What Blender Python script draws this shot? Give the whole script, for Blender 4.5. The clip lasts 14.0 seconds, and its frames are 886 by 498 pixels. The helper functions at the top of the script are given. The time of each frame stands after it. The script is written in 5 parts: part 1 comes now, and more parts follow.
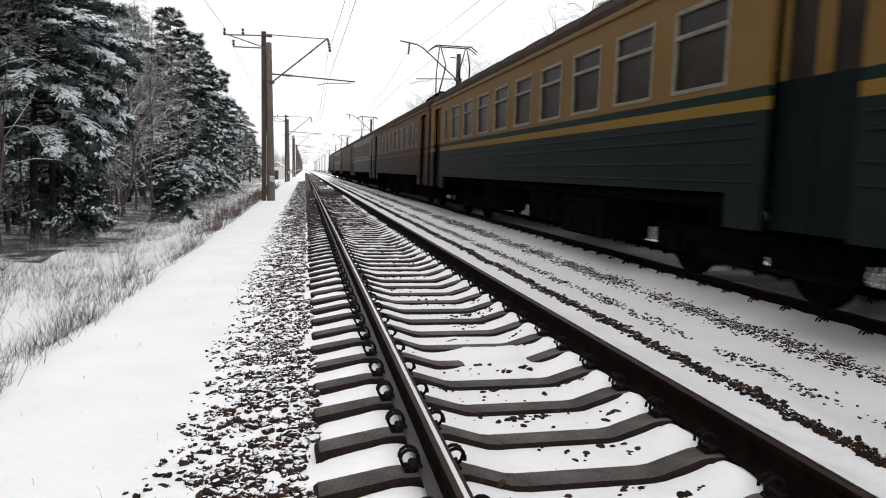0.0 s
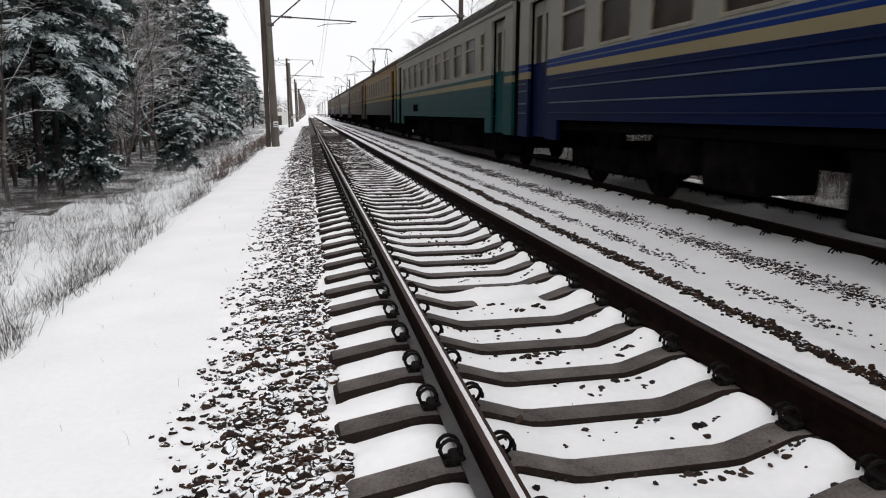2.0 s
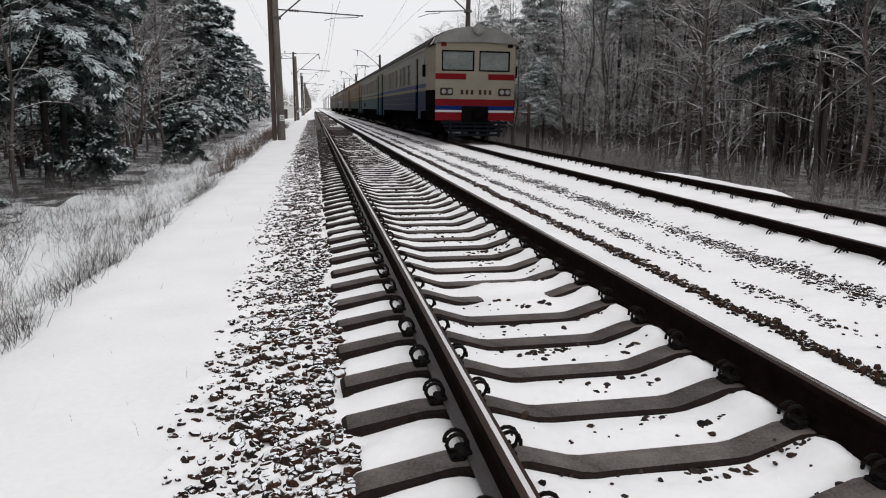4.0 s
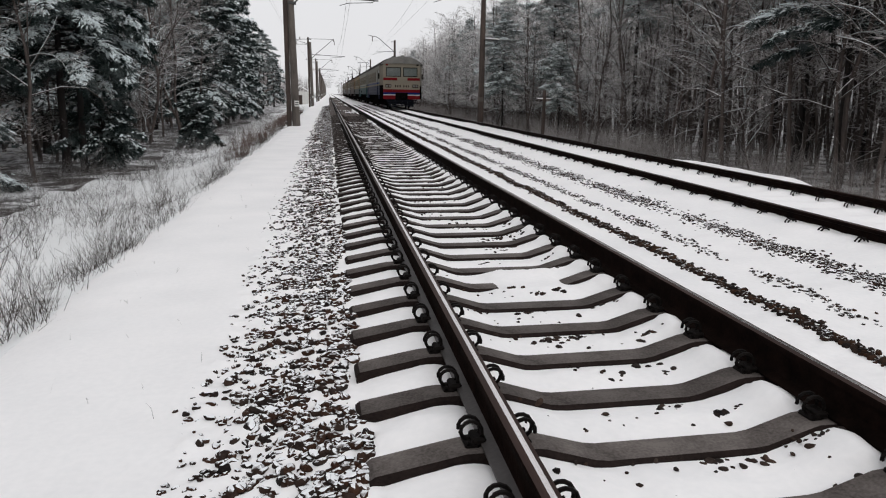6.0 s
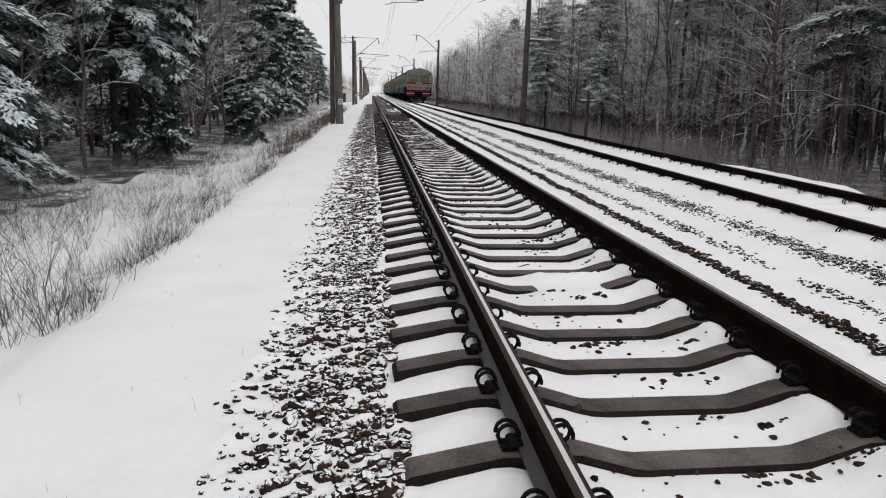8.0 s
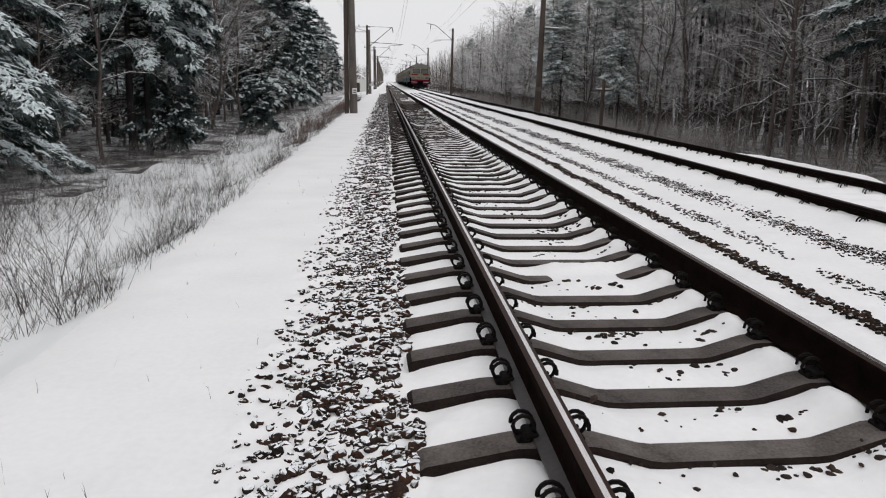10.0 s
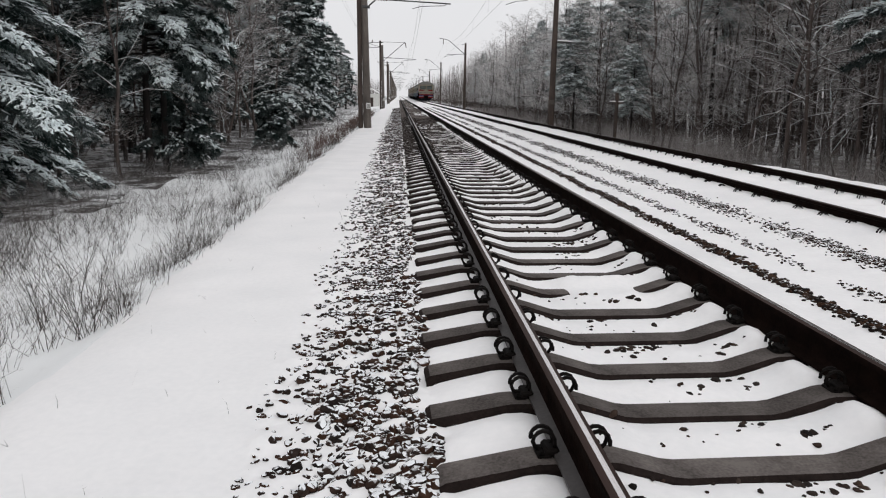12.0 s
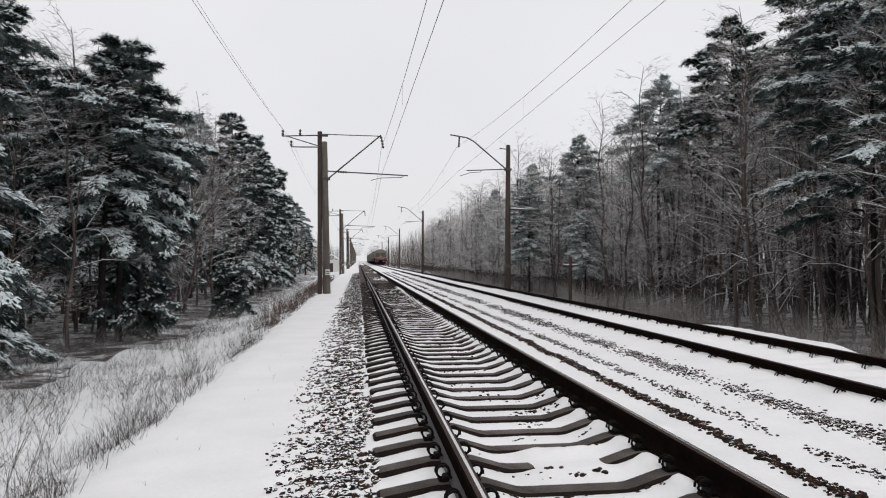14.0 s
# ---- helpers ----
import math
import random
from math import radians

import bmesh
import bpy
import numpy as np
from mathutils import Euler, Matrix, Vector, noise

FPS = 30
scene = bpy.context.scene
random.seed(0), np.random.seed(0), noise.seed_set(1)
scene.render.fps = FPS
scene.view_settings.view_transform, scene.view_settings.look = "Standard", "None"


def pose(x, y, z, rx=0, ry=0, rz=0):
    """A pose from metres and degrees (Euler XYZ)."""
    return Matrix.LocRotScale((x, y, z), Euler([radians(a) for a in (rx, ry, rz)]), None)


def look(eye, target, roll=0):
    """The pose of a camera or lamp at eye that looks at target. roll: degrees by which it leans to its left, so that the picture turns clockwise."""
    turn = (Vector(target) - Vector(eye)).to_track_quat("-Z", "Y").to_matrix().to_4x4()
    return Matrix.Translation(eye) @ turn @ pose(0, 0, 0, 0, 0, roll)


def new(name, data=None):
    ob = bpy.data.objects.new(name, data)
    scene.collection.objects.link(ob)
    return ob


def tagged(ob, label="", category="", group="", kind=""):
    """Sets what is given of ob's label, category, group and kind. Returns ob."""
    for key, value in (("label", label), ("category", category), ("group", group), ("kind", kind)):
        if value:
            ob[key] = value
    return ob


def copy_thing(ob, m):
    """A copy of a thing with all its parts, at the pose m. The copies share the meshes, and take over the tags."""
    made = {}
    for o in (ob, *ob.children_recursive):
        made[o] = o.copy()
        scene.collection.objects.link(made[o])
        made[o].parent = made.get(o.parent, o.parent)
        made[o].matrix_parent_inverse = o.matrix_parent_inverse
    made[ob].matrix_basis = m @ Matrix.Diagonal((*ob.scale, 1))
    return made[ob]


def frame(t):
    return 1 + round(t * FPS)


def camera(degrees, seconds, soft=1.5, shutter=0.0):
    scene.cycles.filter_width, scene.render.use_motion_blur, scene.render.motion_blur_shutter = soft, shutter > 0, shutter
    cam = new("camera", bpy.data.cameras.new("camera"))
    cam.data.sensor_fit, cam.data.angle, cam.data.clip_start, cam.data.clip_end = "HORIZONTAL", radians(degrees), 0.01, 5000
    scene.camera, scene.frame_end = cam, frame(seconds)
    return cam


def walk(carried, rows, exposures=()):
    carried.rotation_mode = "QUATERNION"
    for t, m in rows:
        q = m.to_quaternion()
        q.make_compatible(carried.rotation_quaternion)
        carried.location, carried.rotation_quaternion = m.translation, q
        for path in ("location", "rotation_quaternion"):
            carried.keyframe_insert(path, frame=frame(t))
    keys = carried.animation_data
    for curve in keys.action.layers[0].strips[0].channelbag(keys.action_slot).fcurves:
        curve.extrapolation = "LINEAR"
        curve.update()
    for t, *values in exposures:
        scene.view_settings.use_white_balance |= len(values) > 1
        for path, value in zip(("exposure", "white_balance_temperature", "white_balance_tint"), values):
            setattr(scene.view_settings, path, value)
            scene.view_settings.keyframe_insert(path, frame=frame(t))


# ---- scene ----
cam = camera(63.7, 14.0, 1.1, 0.2)
PATH = [
    (0, (-1.422, -0.304, 1.428), (-1.039, 1.648, 1.216), 1.8),
    (0.5, (-1.434, -0.287, 1.43), (-1.09, 1.67, 1.201), 0.8),
    (1, (-1.449, -0.27, 1.42), (-1.136, 1.687, 1.156), 0.6),
    (1.5, (-1.425, -0.271, 1.417), (-1.055, 1.665, 1.075), -0.1),
    (2, (-1.447, -0.281, 1.419), (-1.086, 1.65, 1.046), 0.2),
    (4.5, (-1.469, -0.294, 1.424), (-1.131, 1.639, 1.037), 1.1),
    (5, (-1.46, -0.277, 1.419), (-1.152, 1.659, 1.022), 1.0),
    (5.5, (-1.466, -0.272, 1.419), (-1.156, 1.658, 0.999), 1.1),
    (6, (-1.47, -0.27, 1.416), (-1.16, 1.66, 0.993), 0.9),
    (6.5, (-1.47, -0.265, 1.42), (-1.181, 1.667, 0.991), 0.9),
    (7, (-1.472, -0.262, 1.421), (-1.196, 1.674, 1.002), 1.0),
    (7.5, (-1.486, -0.26, 1.42), (-1.264, 1.683, 1.005), 1.4),
    (8, (-1.482, -0.259, 1.42), (-1.279, 1.684, 0.994), 1.7),
    (10.5, (-1.484, -0.232, 1.413), (-1.33, 1.709, 0.957), 1.4),
    (11, (-1.482, -0.234, 1.414), (-1.337, 1.709, 0.965), 1.3),
    (11.5, (-1.487, -0.236, 1.417), (-1.348, 1.711, 0.981), 1.2),
    (12, (-1.503, -0.226, 1.414), (-1.377, 1.725, 0.995), 1.0),
    (12.5, (-1.504, -0.215, 1.426), (-1.404, 1.755, 1.094), 0.5),
    (13, (-1.486, -0.192, 1.455), (-1.325, 1.799, 1.351), -0.1),
    (13.5, (-1.49, -0.18, 1.467), (-1.278, 1.809, 1.495), 0.0),
    (14, (-1.482, -0.172, 1.469), (-1.246, 1.814, 1.502), 0.2),
]
EXPOSURES = [
    (0, 0.64, 6430, 10), (2.0, 0.54, 6430, 10), (4.5, 0.27, 6430, 10), (6.5, 0.2, 6430, 10), (12.2, 0.2, 6430, 10), (14, 0.22, 6430, 10),
]
walk(cam, [(t, look(eye, target, roll)) for t, eye, target, roll in PATH], EXPOSURES)

# ---------------------------------------------------------------- light
SUN_ELEVATION, SUN_TURN = 32.0, 200.0
world = bpy.data.worlds.new("overcast_sky")
scene.world = world
world.use_nodes = True
wn, wl = world.node_tree.nodes, world.node_tree.links
wn.clear()
sky = wn.new("ShaderNodeTexSky")
sky.sky_type, sky.sun_disc = "NISHITA", False
sky.sun_elevation, sky.sun_rotation = radians(SUN_ELEVATION), radians(SUN_TURN)
sky.air_density, sky.dust_density = 1.0, 6.0
cloud = wn.new("ShaderNodeMix")
cloud.data_type, cloud.blend_type = "RGBA", "MIX"
cloud.inputs["Factor"].default_value = 0.93
cloud.inputs["B"].default_value = (7.34, 7.28, 7.38, 1)
wl.new(sky.outputs["Color"], cloud.inputs["A"])
back = wn.new("ShaderNodeBackground")
back.inputs["Strength"].default_value = 0.1
puffs = wn.new("ShaderNodeTexNoise")
puffs.inputs["Scale"].default_value, puffs.inputs["Detail"].default_value = 2.2, 4
veil = wn.new("ShaderNodeMapRange")
veil.inputs["To Min"].default_value, veil.inputs["To Max"].default_value = 0.9, 1.1
wl.new(puffs.outputs["Fac"], veil.inputs["Value"])
shade = wn.new("ShaderNodeVectorMath")
shade.operation = "SCALE"
wl.new(cloud.outputs["Result"], shade.inputs[0])
wl.new(veil.outputs["Result"], shade.inputs["Scale"])
wl.new(shade.outputs["Vector"], back.inputs["Color"])
wout = wn.new("ShaderNodeOutputWorld")
wl.new(back.outputs["Background"], wout.inputs["Surface"])

sun_data = bpy.data.lights.new("sun", "SUN")
sun_data.energy, sun_data.angle, sun_data.color = 0.6, radians(40), (1.0, 0.97, 0.94)
sun = new("sun", sun_data)
sun.matrix_world = look((60, -80, 80), (0, 0, 0))


# ---------------------------------------------------------------- materials
def material(name, a, b, rough=0.8, scale=6.0, metal=0.0, bump=0.2, fine=60.0, low=0.35, high=0.65, spec=0.4, vary=0.0, stretch=(1, 1, 1), island=0.0):
    """Two colours mixed by noise at two scales, with fine relief; vary: brightness per object."""
    m = bpy.data.materials.new(name)
    m.use_nodes = True
    n, l = m.node_tree.nodes, m.node_tree.links
    n.clear()
    out = n.new("ShaderNodeOutputMaterial")
    sh = n.new("ShaderNodeBsdfPrincipled")
    sh.inputs["Roughness"].default_value, sh.inputs["Metallic"].default_value = rough, metal
    sh.inputs["Specular IOR Level"].default_value = spec
    co = n.new("ShaderNodeTexCoord")
    mp = n.new("ShaderNodeMapping")
    mp.inputs["Scale"].default_value = stretch
    l.new(co.outputs["Object"], mp.inputs["Vector"])
    t1 = n.new("ShaderNodeTexNoise")
    t1.inputs["Scale"].default_value, t1.inputs["Detail"].default_value = scale, 5
    l.new(mp.outputs["Vector"], t1.inputs["Vector"])
    t2 = n.new("ShaderNodeTexNoise")
    t2.inputs["Scale"].default_value, t2.inputs["Detail"].default_value = fine, 3
    l.new(mp.outputs["Vector"], t2.inputs["Vector"])
    mx = n.new("ShaderNodeMath")
    mx.operation = "MULTIPLY_ADD"
    mx.inputs[1].default_value = 0.35
    l.new(t2.outputs["Fac"], mx.inputs[0])
    sc = n.new("ShaderNodeMath")
    sc.operation = "MULTIPLY"
    sc.inputs[1].default_value = 0.65
    l.new(t1.outputs["Fac"], sc.inputs[0])
    l.new(sc.outputs["Value"], mx.inputs[2])
    r = n.new("ShaderNodeMapRange")
    r.inputs["From Min"].default_value, r.inputs["From Max"].default_value = low, high
    l.new(mx.outputs["Value"], r.inputs["Value"])
    c = n.new("ShaderNodeMix")
    c.data_type = "RGBA"
    c.inputs["A"].default_value, c.inputs["B"].default_value = (*a, 1), (*b, 1)
    l.new(r.outputs["Result"], c.inputs["Factor"])
    colour = c.outputs["Result"]
    if vary:
        ob = n.new("ShaderNodeObjectInfo")
        rr = n.new("ShaderNodeMapRange")
        rr.inputs["To Min"].default_value, rr.inputs["To Max"].default_value = 1 - vary, 1 + vary
        l.new(ob.outputs["Random"], rr.inputs["Value"])
        hs = n.new("ShaderNodeHueSaturation")
        l.new(colour, hs.inputs["Color"])
        l.new(rr.outputs["Result"], hs.inputs["Value"])
        colour = hs.outputs["Color"]
    if island:
        ge = n.new("ShaderNodeNewGeometry")
        ir = n.new("ShaderNodeMapRange")
        ir.inputs["To Min"].default_value, ir.inputs["To Max"].default_value = 1 - island, 1 + island
        l.new(ge.outputs["Random Per Island"], ir.inputs["Value"])
        hi = n.new("ShaderNodeHueSaturation")
        l.new(colour, hi.inputs["Color"])
        l.new(ir.outputs["Result"], hi.inputs["Value"])
        l.new(ir.outputs["Result"], hi.inputs["Saturation"])
        colour = hi.outputs["Color"]
    l.new(colour, sh.inputs["Base Color"])
    if bump:
        bp = n.new("ShaderNodeBump")
        bp.inputs["Strength"].default_value, bp.inputs["Distance"].default_value = bump, 0.02
        l.new(mx.outputs["Value"], bp.inputs["Height"])
        l.new(bp.outputs["Normal"], sh.inputs["Normal"])
    l.new(sh.outputs["BSDF"], out.inputs["Surface"])
    return m


def snow_capped(m, low, high, amount=0.8, scale=9.0):
    """Lets snow lie on the faces of m that look upwards."""
    n, l = m.node_tree.nodes, m.node_tree.links
    sh = [x for x in n if x.type == "BSDF_PRINCIPLED"][0]
    old = sh.inputs["Base Color"].links[0].from_socket
    geo = n.new("ShaderNodeNewGeometry")
    sep = n.new("ShaderNodeSeparateXYZ")
    l.new(geo.outputs["Normal"], sep.inputs["Vector"])
    no = n.new("ShaderNodeTexNoise")
    no.inputs["Scale"].default_value = scale
    l.new(geo.outputs["Position"], no.inputs["Vector"])
    ad = n.new("ShaderNodeMath")
    ad.operation = "MULTIPLY_ADD"
    ad.inputs[1].default_value = amount
    l.new(no.outputs["Fac"], ad.inputs[0])
    l.new(sep.outputs["Z"], ad.inputs[2])
    r = n.new("ShaderNodeMapRange")
    r.inputs["From Min"].default_value, r.inputs["From Max"].default_value = low + amount / 2, high + amount / 2
    l.new(ad.outputs["Value"], r.inputs["Value"])
    c = n.new("ShaderNodeMix")
    c.data_type = "RGBA"
    c.inputs["B"].default_value = (0.82, 0.84, 0.86, 1)
    l.new(old, c.inputs["A"])
    l.new(r.outputs["Result"], c.inputs["Factor"])
    l.new(c.outputs["Result"], sh.inputs["Base Color"])
    return m


SNOW = material("snow", (0.80, 0.80, 0.805), (0.88, 0.872, 0.872), 0.7, 1.2, 0, 0.35, 25, spec=0.25)
WOODS = material("forest_floor", (0.06, 0.052, 0.048), (0.68, 0.69, 0.7), 0.9, 0.9, 0, 0.6, 7, 0.45, 0.57, 0.2)
VERGE = material("verge_snow", (0.22, 0.21, 0.2), (0.8, 0.815, 0.82), 0.85, 1.3, 0, 0.6, 14, 0.3, 0.42, 0.2)
BALLAST = snow_capped(material("ballast_stone", (0.012, 0.008, 0.007), (0.045, 0.03, 0.024), 0.85, 7, 0, 0.5, 80, spec=0.06, vary=0.3, island=0.45), 0.85, 0.92, 0.6, 11)
BARE_STONE = material("bare_dark_stone", (0.012, 0.009, 0.008), (0.05, 0.037, 0.031), 0.85, 7, 0, 0.5, 80, spec=0.06, island=0.4)
BROWN_BALLAST = snow_capped(material("rusty_stone", (0.011, 0.0075, 0.006), (0.042, 0.028, 0.022), 0.85, 7, 0, 0.5, 80, spec=0.05, island=0.55), 0.97, 1.08, 0.7, 12)
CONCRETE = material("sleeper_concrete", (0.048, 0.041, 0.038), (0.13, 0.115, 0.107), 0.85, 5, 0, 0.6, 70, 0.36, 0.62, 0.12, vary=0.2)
# sleeper concrete again, with the shade on its sides put into the colour
SLEEPER_SHADE = material("damp_concrete", (0.007, 0.0045, 0.004), (0.022, 0.015, 0.013), 0.8, 6, 0, 0.5, 60, spec=0.1)
# rust taken nearly to black, with the shadow on rail sides in the colour
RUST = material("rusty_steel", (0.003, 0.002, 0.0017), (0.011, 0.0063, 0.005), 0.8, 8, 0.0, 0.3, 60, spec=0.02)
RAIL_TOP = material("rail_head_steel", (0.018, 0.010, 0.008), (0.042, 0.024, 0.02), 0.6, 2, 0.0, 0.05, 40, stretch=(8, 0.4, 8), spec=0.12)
# lighter grey foot: the sky's reflection put into the colour
RAIL_FOOT = material("damp_rail_foot", (0.03, 0.026, 0.025), (0.06, 0.053, 0.052), 0.5, 5, 0.0, 0.2, 50, spec=0.3)
RAIL_BRIGHT = material("polished_steel", (0.6, 0.57, 0.56), (0.74, 0.71, 0.7), 0.25, 2, 1.0, 0.03, 40, stretch=(8, 0.4, 8))
CLIP = material("black_spring_steel", (0.004, 0.0035, 0.0035), (0.011, 0.009, 0.008), 0.6, 20, 0.0, 0.1, spec=0.06)
POLE = material("weathered_concrete", (0.06, 0.052, 0.046), (0.15, 0.13, 0.115), 0.85, 2, 0, 0.3, 25, stretch=(2, 2, 0.5))
POLE_DARK = material("dark_pole", (0.03, 0.023, 0.02), (0.085, 0.062, 0.052), 0.85, 2, 0, 0.3, 25, stretch=(2, 2, 0.5))
STEEL = material("galvanised_steel", (0.05, 0.05, 0.05), (0.11, 0.11, 0.11), 0.5, 8, 0.5, 0.1)
WIRE = material("overhead_wire", (0.16, 0.16, 0.16), (0.26, 0.26, 0.26), 0.6, 8, 0.3, 0)
CERAMIC = material("brown_insulator", (0.05, 0.03, 0.025), (0.1, 0.07, 0.06), 0.3, 8)
WHITE_PAINT = material("white_paint", (0.55, 0.55, 0.53), (0.75, 0.75, 0.73), 0.6, 8)
BARK = material("pine_bark", (0.005, 0.0042, 0.004), (0.02, 0.015, 0.013), 0.9, 3, 0, 0.6, 25, vary=0.2, stretch=(3, 3, 0.7))
BARK_GREY = snow_capped(material("grey_bark", (0.034, 0.027, 0.024), (0.11, 0.088, 0.08), 0.9, 3, 0, 0.4, 25, vary=0.3, stretch=(3, 3, 0.7)), 0.5, 0.8, 0.6, 5)
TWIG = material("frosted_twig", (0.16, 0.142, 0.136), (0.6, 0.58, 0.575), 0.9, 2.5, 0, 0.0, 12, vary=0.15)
# frosted twigs and needles made paler: distance haze put into the colour
HAZE_FROST_TWIG = material("heavily_frosted_twig", (0.38, 0.365, 0.36), (0.76, 0.75, 0.75), 0.9, 2.5, 0, 0.0, 12, vary=0.12)
HAZE_FROST_NEEDLES = material("frosted_needles", (0.035, 0.05, 0.046), (0.5, 0.54, 0.54), 0.8, 1.9, 0, 0.0, 16, 0.36, 0.66, vary=0.2, spec=0.1)
# darker twig copy: shade deep in the left wood put into the colour
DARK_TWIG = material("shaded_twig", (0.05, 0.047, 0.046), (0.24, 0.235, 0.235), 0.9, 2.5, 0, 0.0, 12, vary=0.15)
NEEDLES = material("pine_needles", (0.008, 0.017, 0.0155), (0.2, 0.23, 0.23), 0.8, 1.9, 0, 0.0, 16, 0.44, 0.74, vary=0.2, spec=0.1)
# snow on branches, tinted with the blue of skylit shade in its colour
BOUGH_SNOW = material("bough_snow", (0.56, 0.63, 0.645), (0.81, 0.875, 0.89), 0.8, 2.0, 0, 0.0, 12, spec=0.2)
DRY_GRASS = material("dry_grass", (0.03, 0.026, 0.024), (0.10, 0.088, 0.08), 0.9, 3, 0, 0, 20)
RED_STALK = material("reddish_stalk", (0.06, 0.04, 0.034), (0.15, 0.10, 0.085), 0.9, 3, 0, 0, 20)


# ---------------------------------------------------------------- mesh building
class Shape:
    """Vertices and faces gathered piece by piece, made into one mesh."""

    def __init__(self):
        self.v, self.f, self.m = [], [], []

    def add(self, verts, faces, mi=0):
        o = len(self.v)
        self.v.extend(tuple(p) for p in verts)
        self.f.extend(tuple(i + o for i in q) for q in faces)
        self.m.extend([mi] * len(faces))
        return self

    def box(self, lo, hi, bevel=0.0, mi=0, m=None):
        (x0, y0, z0), (x1, y1, z1) = lo, hi
        b = min(bevel, (x1 - x0) / 2.01, (y1 - y0) / 2.01, (z1 - z0) / 2.01)
        if b <= 0:
            vs = [(x, y, z) for x in (x0, x1) for y in (y0, y1) for z in (z0, z1)]
            fs = [(0, 1, 3, 2), (4, 6, 7, 5), (0, 4, 5, 1), (2, 3, 7, 6), (0, 2, 6, 4), (1, 5, 7, 3)]
        else:
            bm = bmesh.new()
            bmesh.ops.create_cube(bm, size=1.0)
            for p in bm.verts:
                p.co = Vector(((x0 + x1) / 2 + p.co.x * (x1 - x0), (y0 + y1) / 2 + p.co.y * (y1 - y0), (z0 + z1) / 2 + p.co.z * (z1 - z0)))
            bmesh.ops.bevel(bm, geom=bm.edges[:], offset=b, segments=1, affect="EDGES")
            bm.verts.index_update()
            vs = [p.co.copy() for p in bm.verts]
            fs = [[p.index for p in q.verts] for q in bm.faces]
            bm.free()
        if m is not None:
            vs = [m @ Vector(p) for p in vs]
        return self.add(vs, fs, mi)

    def tube(self, points, radii, sides=6, mi=0, caps=True):
        pts = [Vector(p) for p in points]
        if not hasattr(radii, "__len__"):
            radii = [radii] * len(pts)
        vs, fs = [], []
        ref = Vector((0.31, 0.17, 0.93)) if abs((pts[-1] - pts[0]).normalized().z) < 0.8 else Vector((0.93, 0.2, 0.1))
        for i, p in enumerate(pts):
            d = (pts[min(i + 1, len(pts) - 1)] - pts[max(i - 1, 0)]).normalized()
            u = d.cross(ref).normalized()
            w = d.cross(u)
            for s in range(sides):
                a = 2 * math.pi * s / sides
                vs.append(p + (u * math.cos(a) + w * math.sin(a)) * radii[i])
        for i in range(len(pts) - 1):
            for s in range(sides):
                a, b = i * sides + s, i * sides + (s + 1) % sides
                fs.append((a, b, b + sides, a + sides))
        if caps:
            fs.append(tuple(range(sides - 1, -1, -1)))
            fs.append(tuple(range((len(pts) - 1) * sides, len(pts) * sides)))
        return self.add(vs, fs, mi)

    def extrude(self, outline, y0, y1, mi=0, strip=None, caps=True):
        """A closed outline of (x, z) drawn out along y; strip: material by edge."""
        n = len(outline)
        vs = [(x, y0, z) for x, z in outline] + [(x, y1, z) for x, z in outline]
        for i in range(n):
            j = (i + 1) % n
            self.add([vs[i], vs[j], vs[j + n], vs[i + n]], [(0, 1, 2, 3)], strip.get(i, mi) if strip else mi)
        if caps:
            self.add(vs, [tuple(range(n)), tuple(range(2 * n - 1, n - 1, -1))], mi)
        return self

    def mesh(self, name, mats, smooth=False):
        me = bpy.data.meshes.new(name)
        me.from_pydata(self.v, [], self.f)
        for m in mats if isinstance(mats, (list, tuple)) else [mats]:
            me.materials.append(m)
        me.polygons.foreach_set("material_index", self.m)
        if smooth:
            me.polygons.foreach_set("use_smooth", [True] * len(self.f))
        me.update()
        return me


def part(name, shape, mats, parent=None, label="", smooth=False, m=None):
    me = shape.mesh(name, mats, smooth) if isinstance(shape, Shape) else shape
    ob = new(name, me)
    if parent is not None:
        ob.parent = parent
    if m is not None:
        ob.matrix_local = m
    return tagged(ob, label) if label else ob


def quads_mesh(name, verts, mats, corner=4, smooth=False):
    """A mesh from an array (n, corner, 3) of separate polygons."""
    n = len(verts)
    me = bpy.data.meshes.new(name)
    me.vertices.add(n * corner)
    me.vertices.foreach_set("co", np.asarray(verts, dtype=np.float32).ravel())
    me.loops.add(n * corner)
    me.loops.foreach_set("vertex_index", np.arange(n * corner, dtype=np.int32))
    me.polygons.add(n)
    me.polygons.foreach_set("loop_start", np.arange(0, n * corner, corner, dtype=np.int32))
    for m in mats if isinstance(mats, (list, tuple)) else [mats]:
        me.materials.append(m)
    me.update(calc_edges=True)
    me.validate()
    return me


def fbm(x, y, s, seed=0.0):
    return noise.noise(Vector((x * s + seed, y * s - seed, seed * 1.7)))


# ---------------------------------------------------------------- ground
AX2 = 4.45          # axis of the far track; the near one is x = 0
FIRST, PITCH = 3.52, 0.543
LIFT = 0.04         # the far track lies a little higher
LEFT_SECTION = [(-400, -1.2), (-30, -1.25), (-12, -1.1), (-8.0, -1.0), (-6.2, -0.95), (-5.0, -0.78), (-4.05, -0.46), (-3.55, -0.25), (-3.25, -0.2), (-2.15, -0.2), (-1.95, -0.19), (-1.45, -0.12), (-1.36, -0.105)]
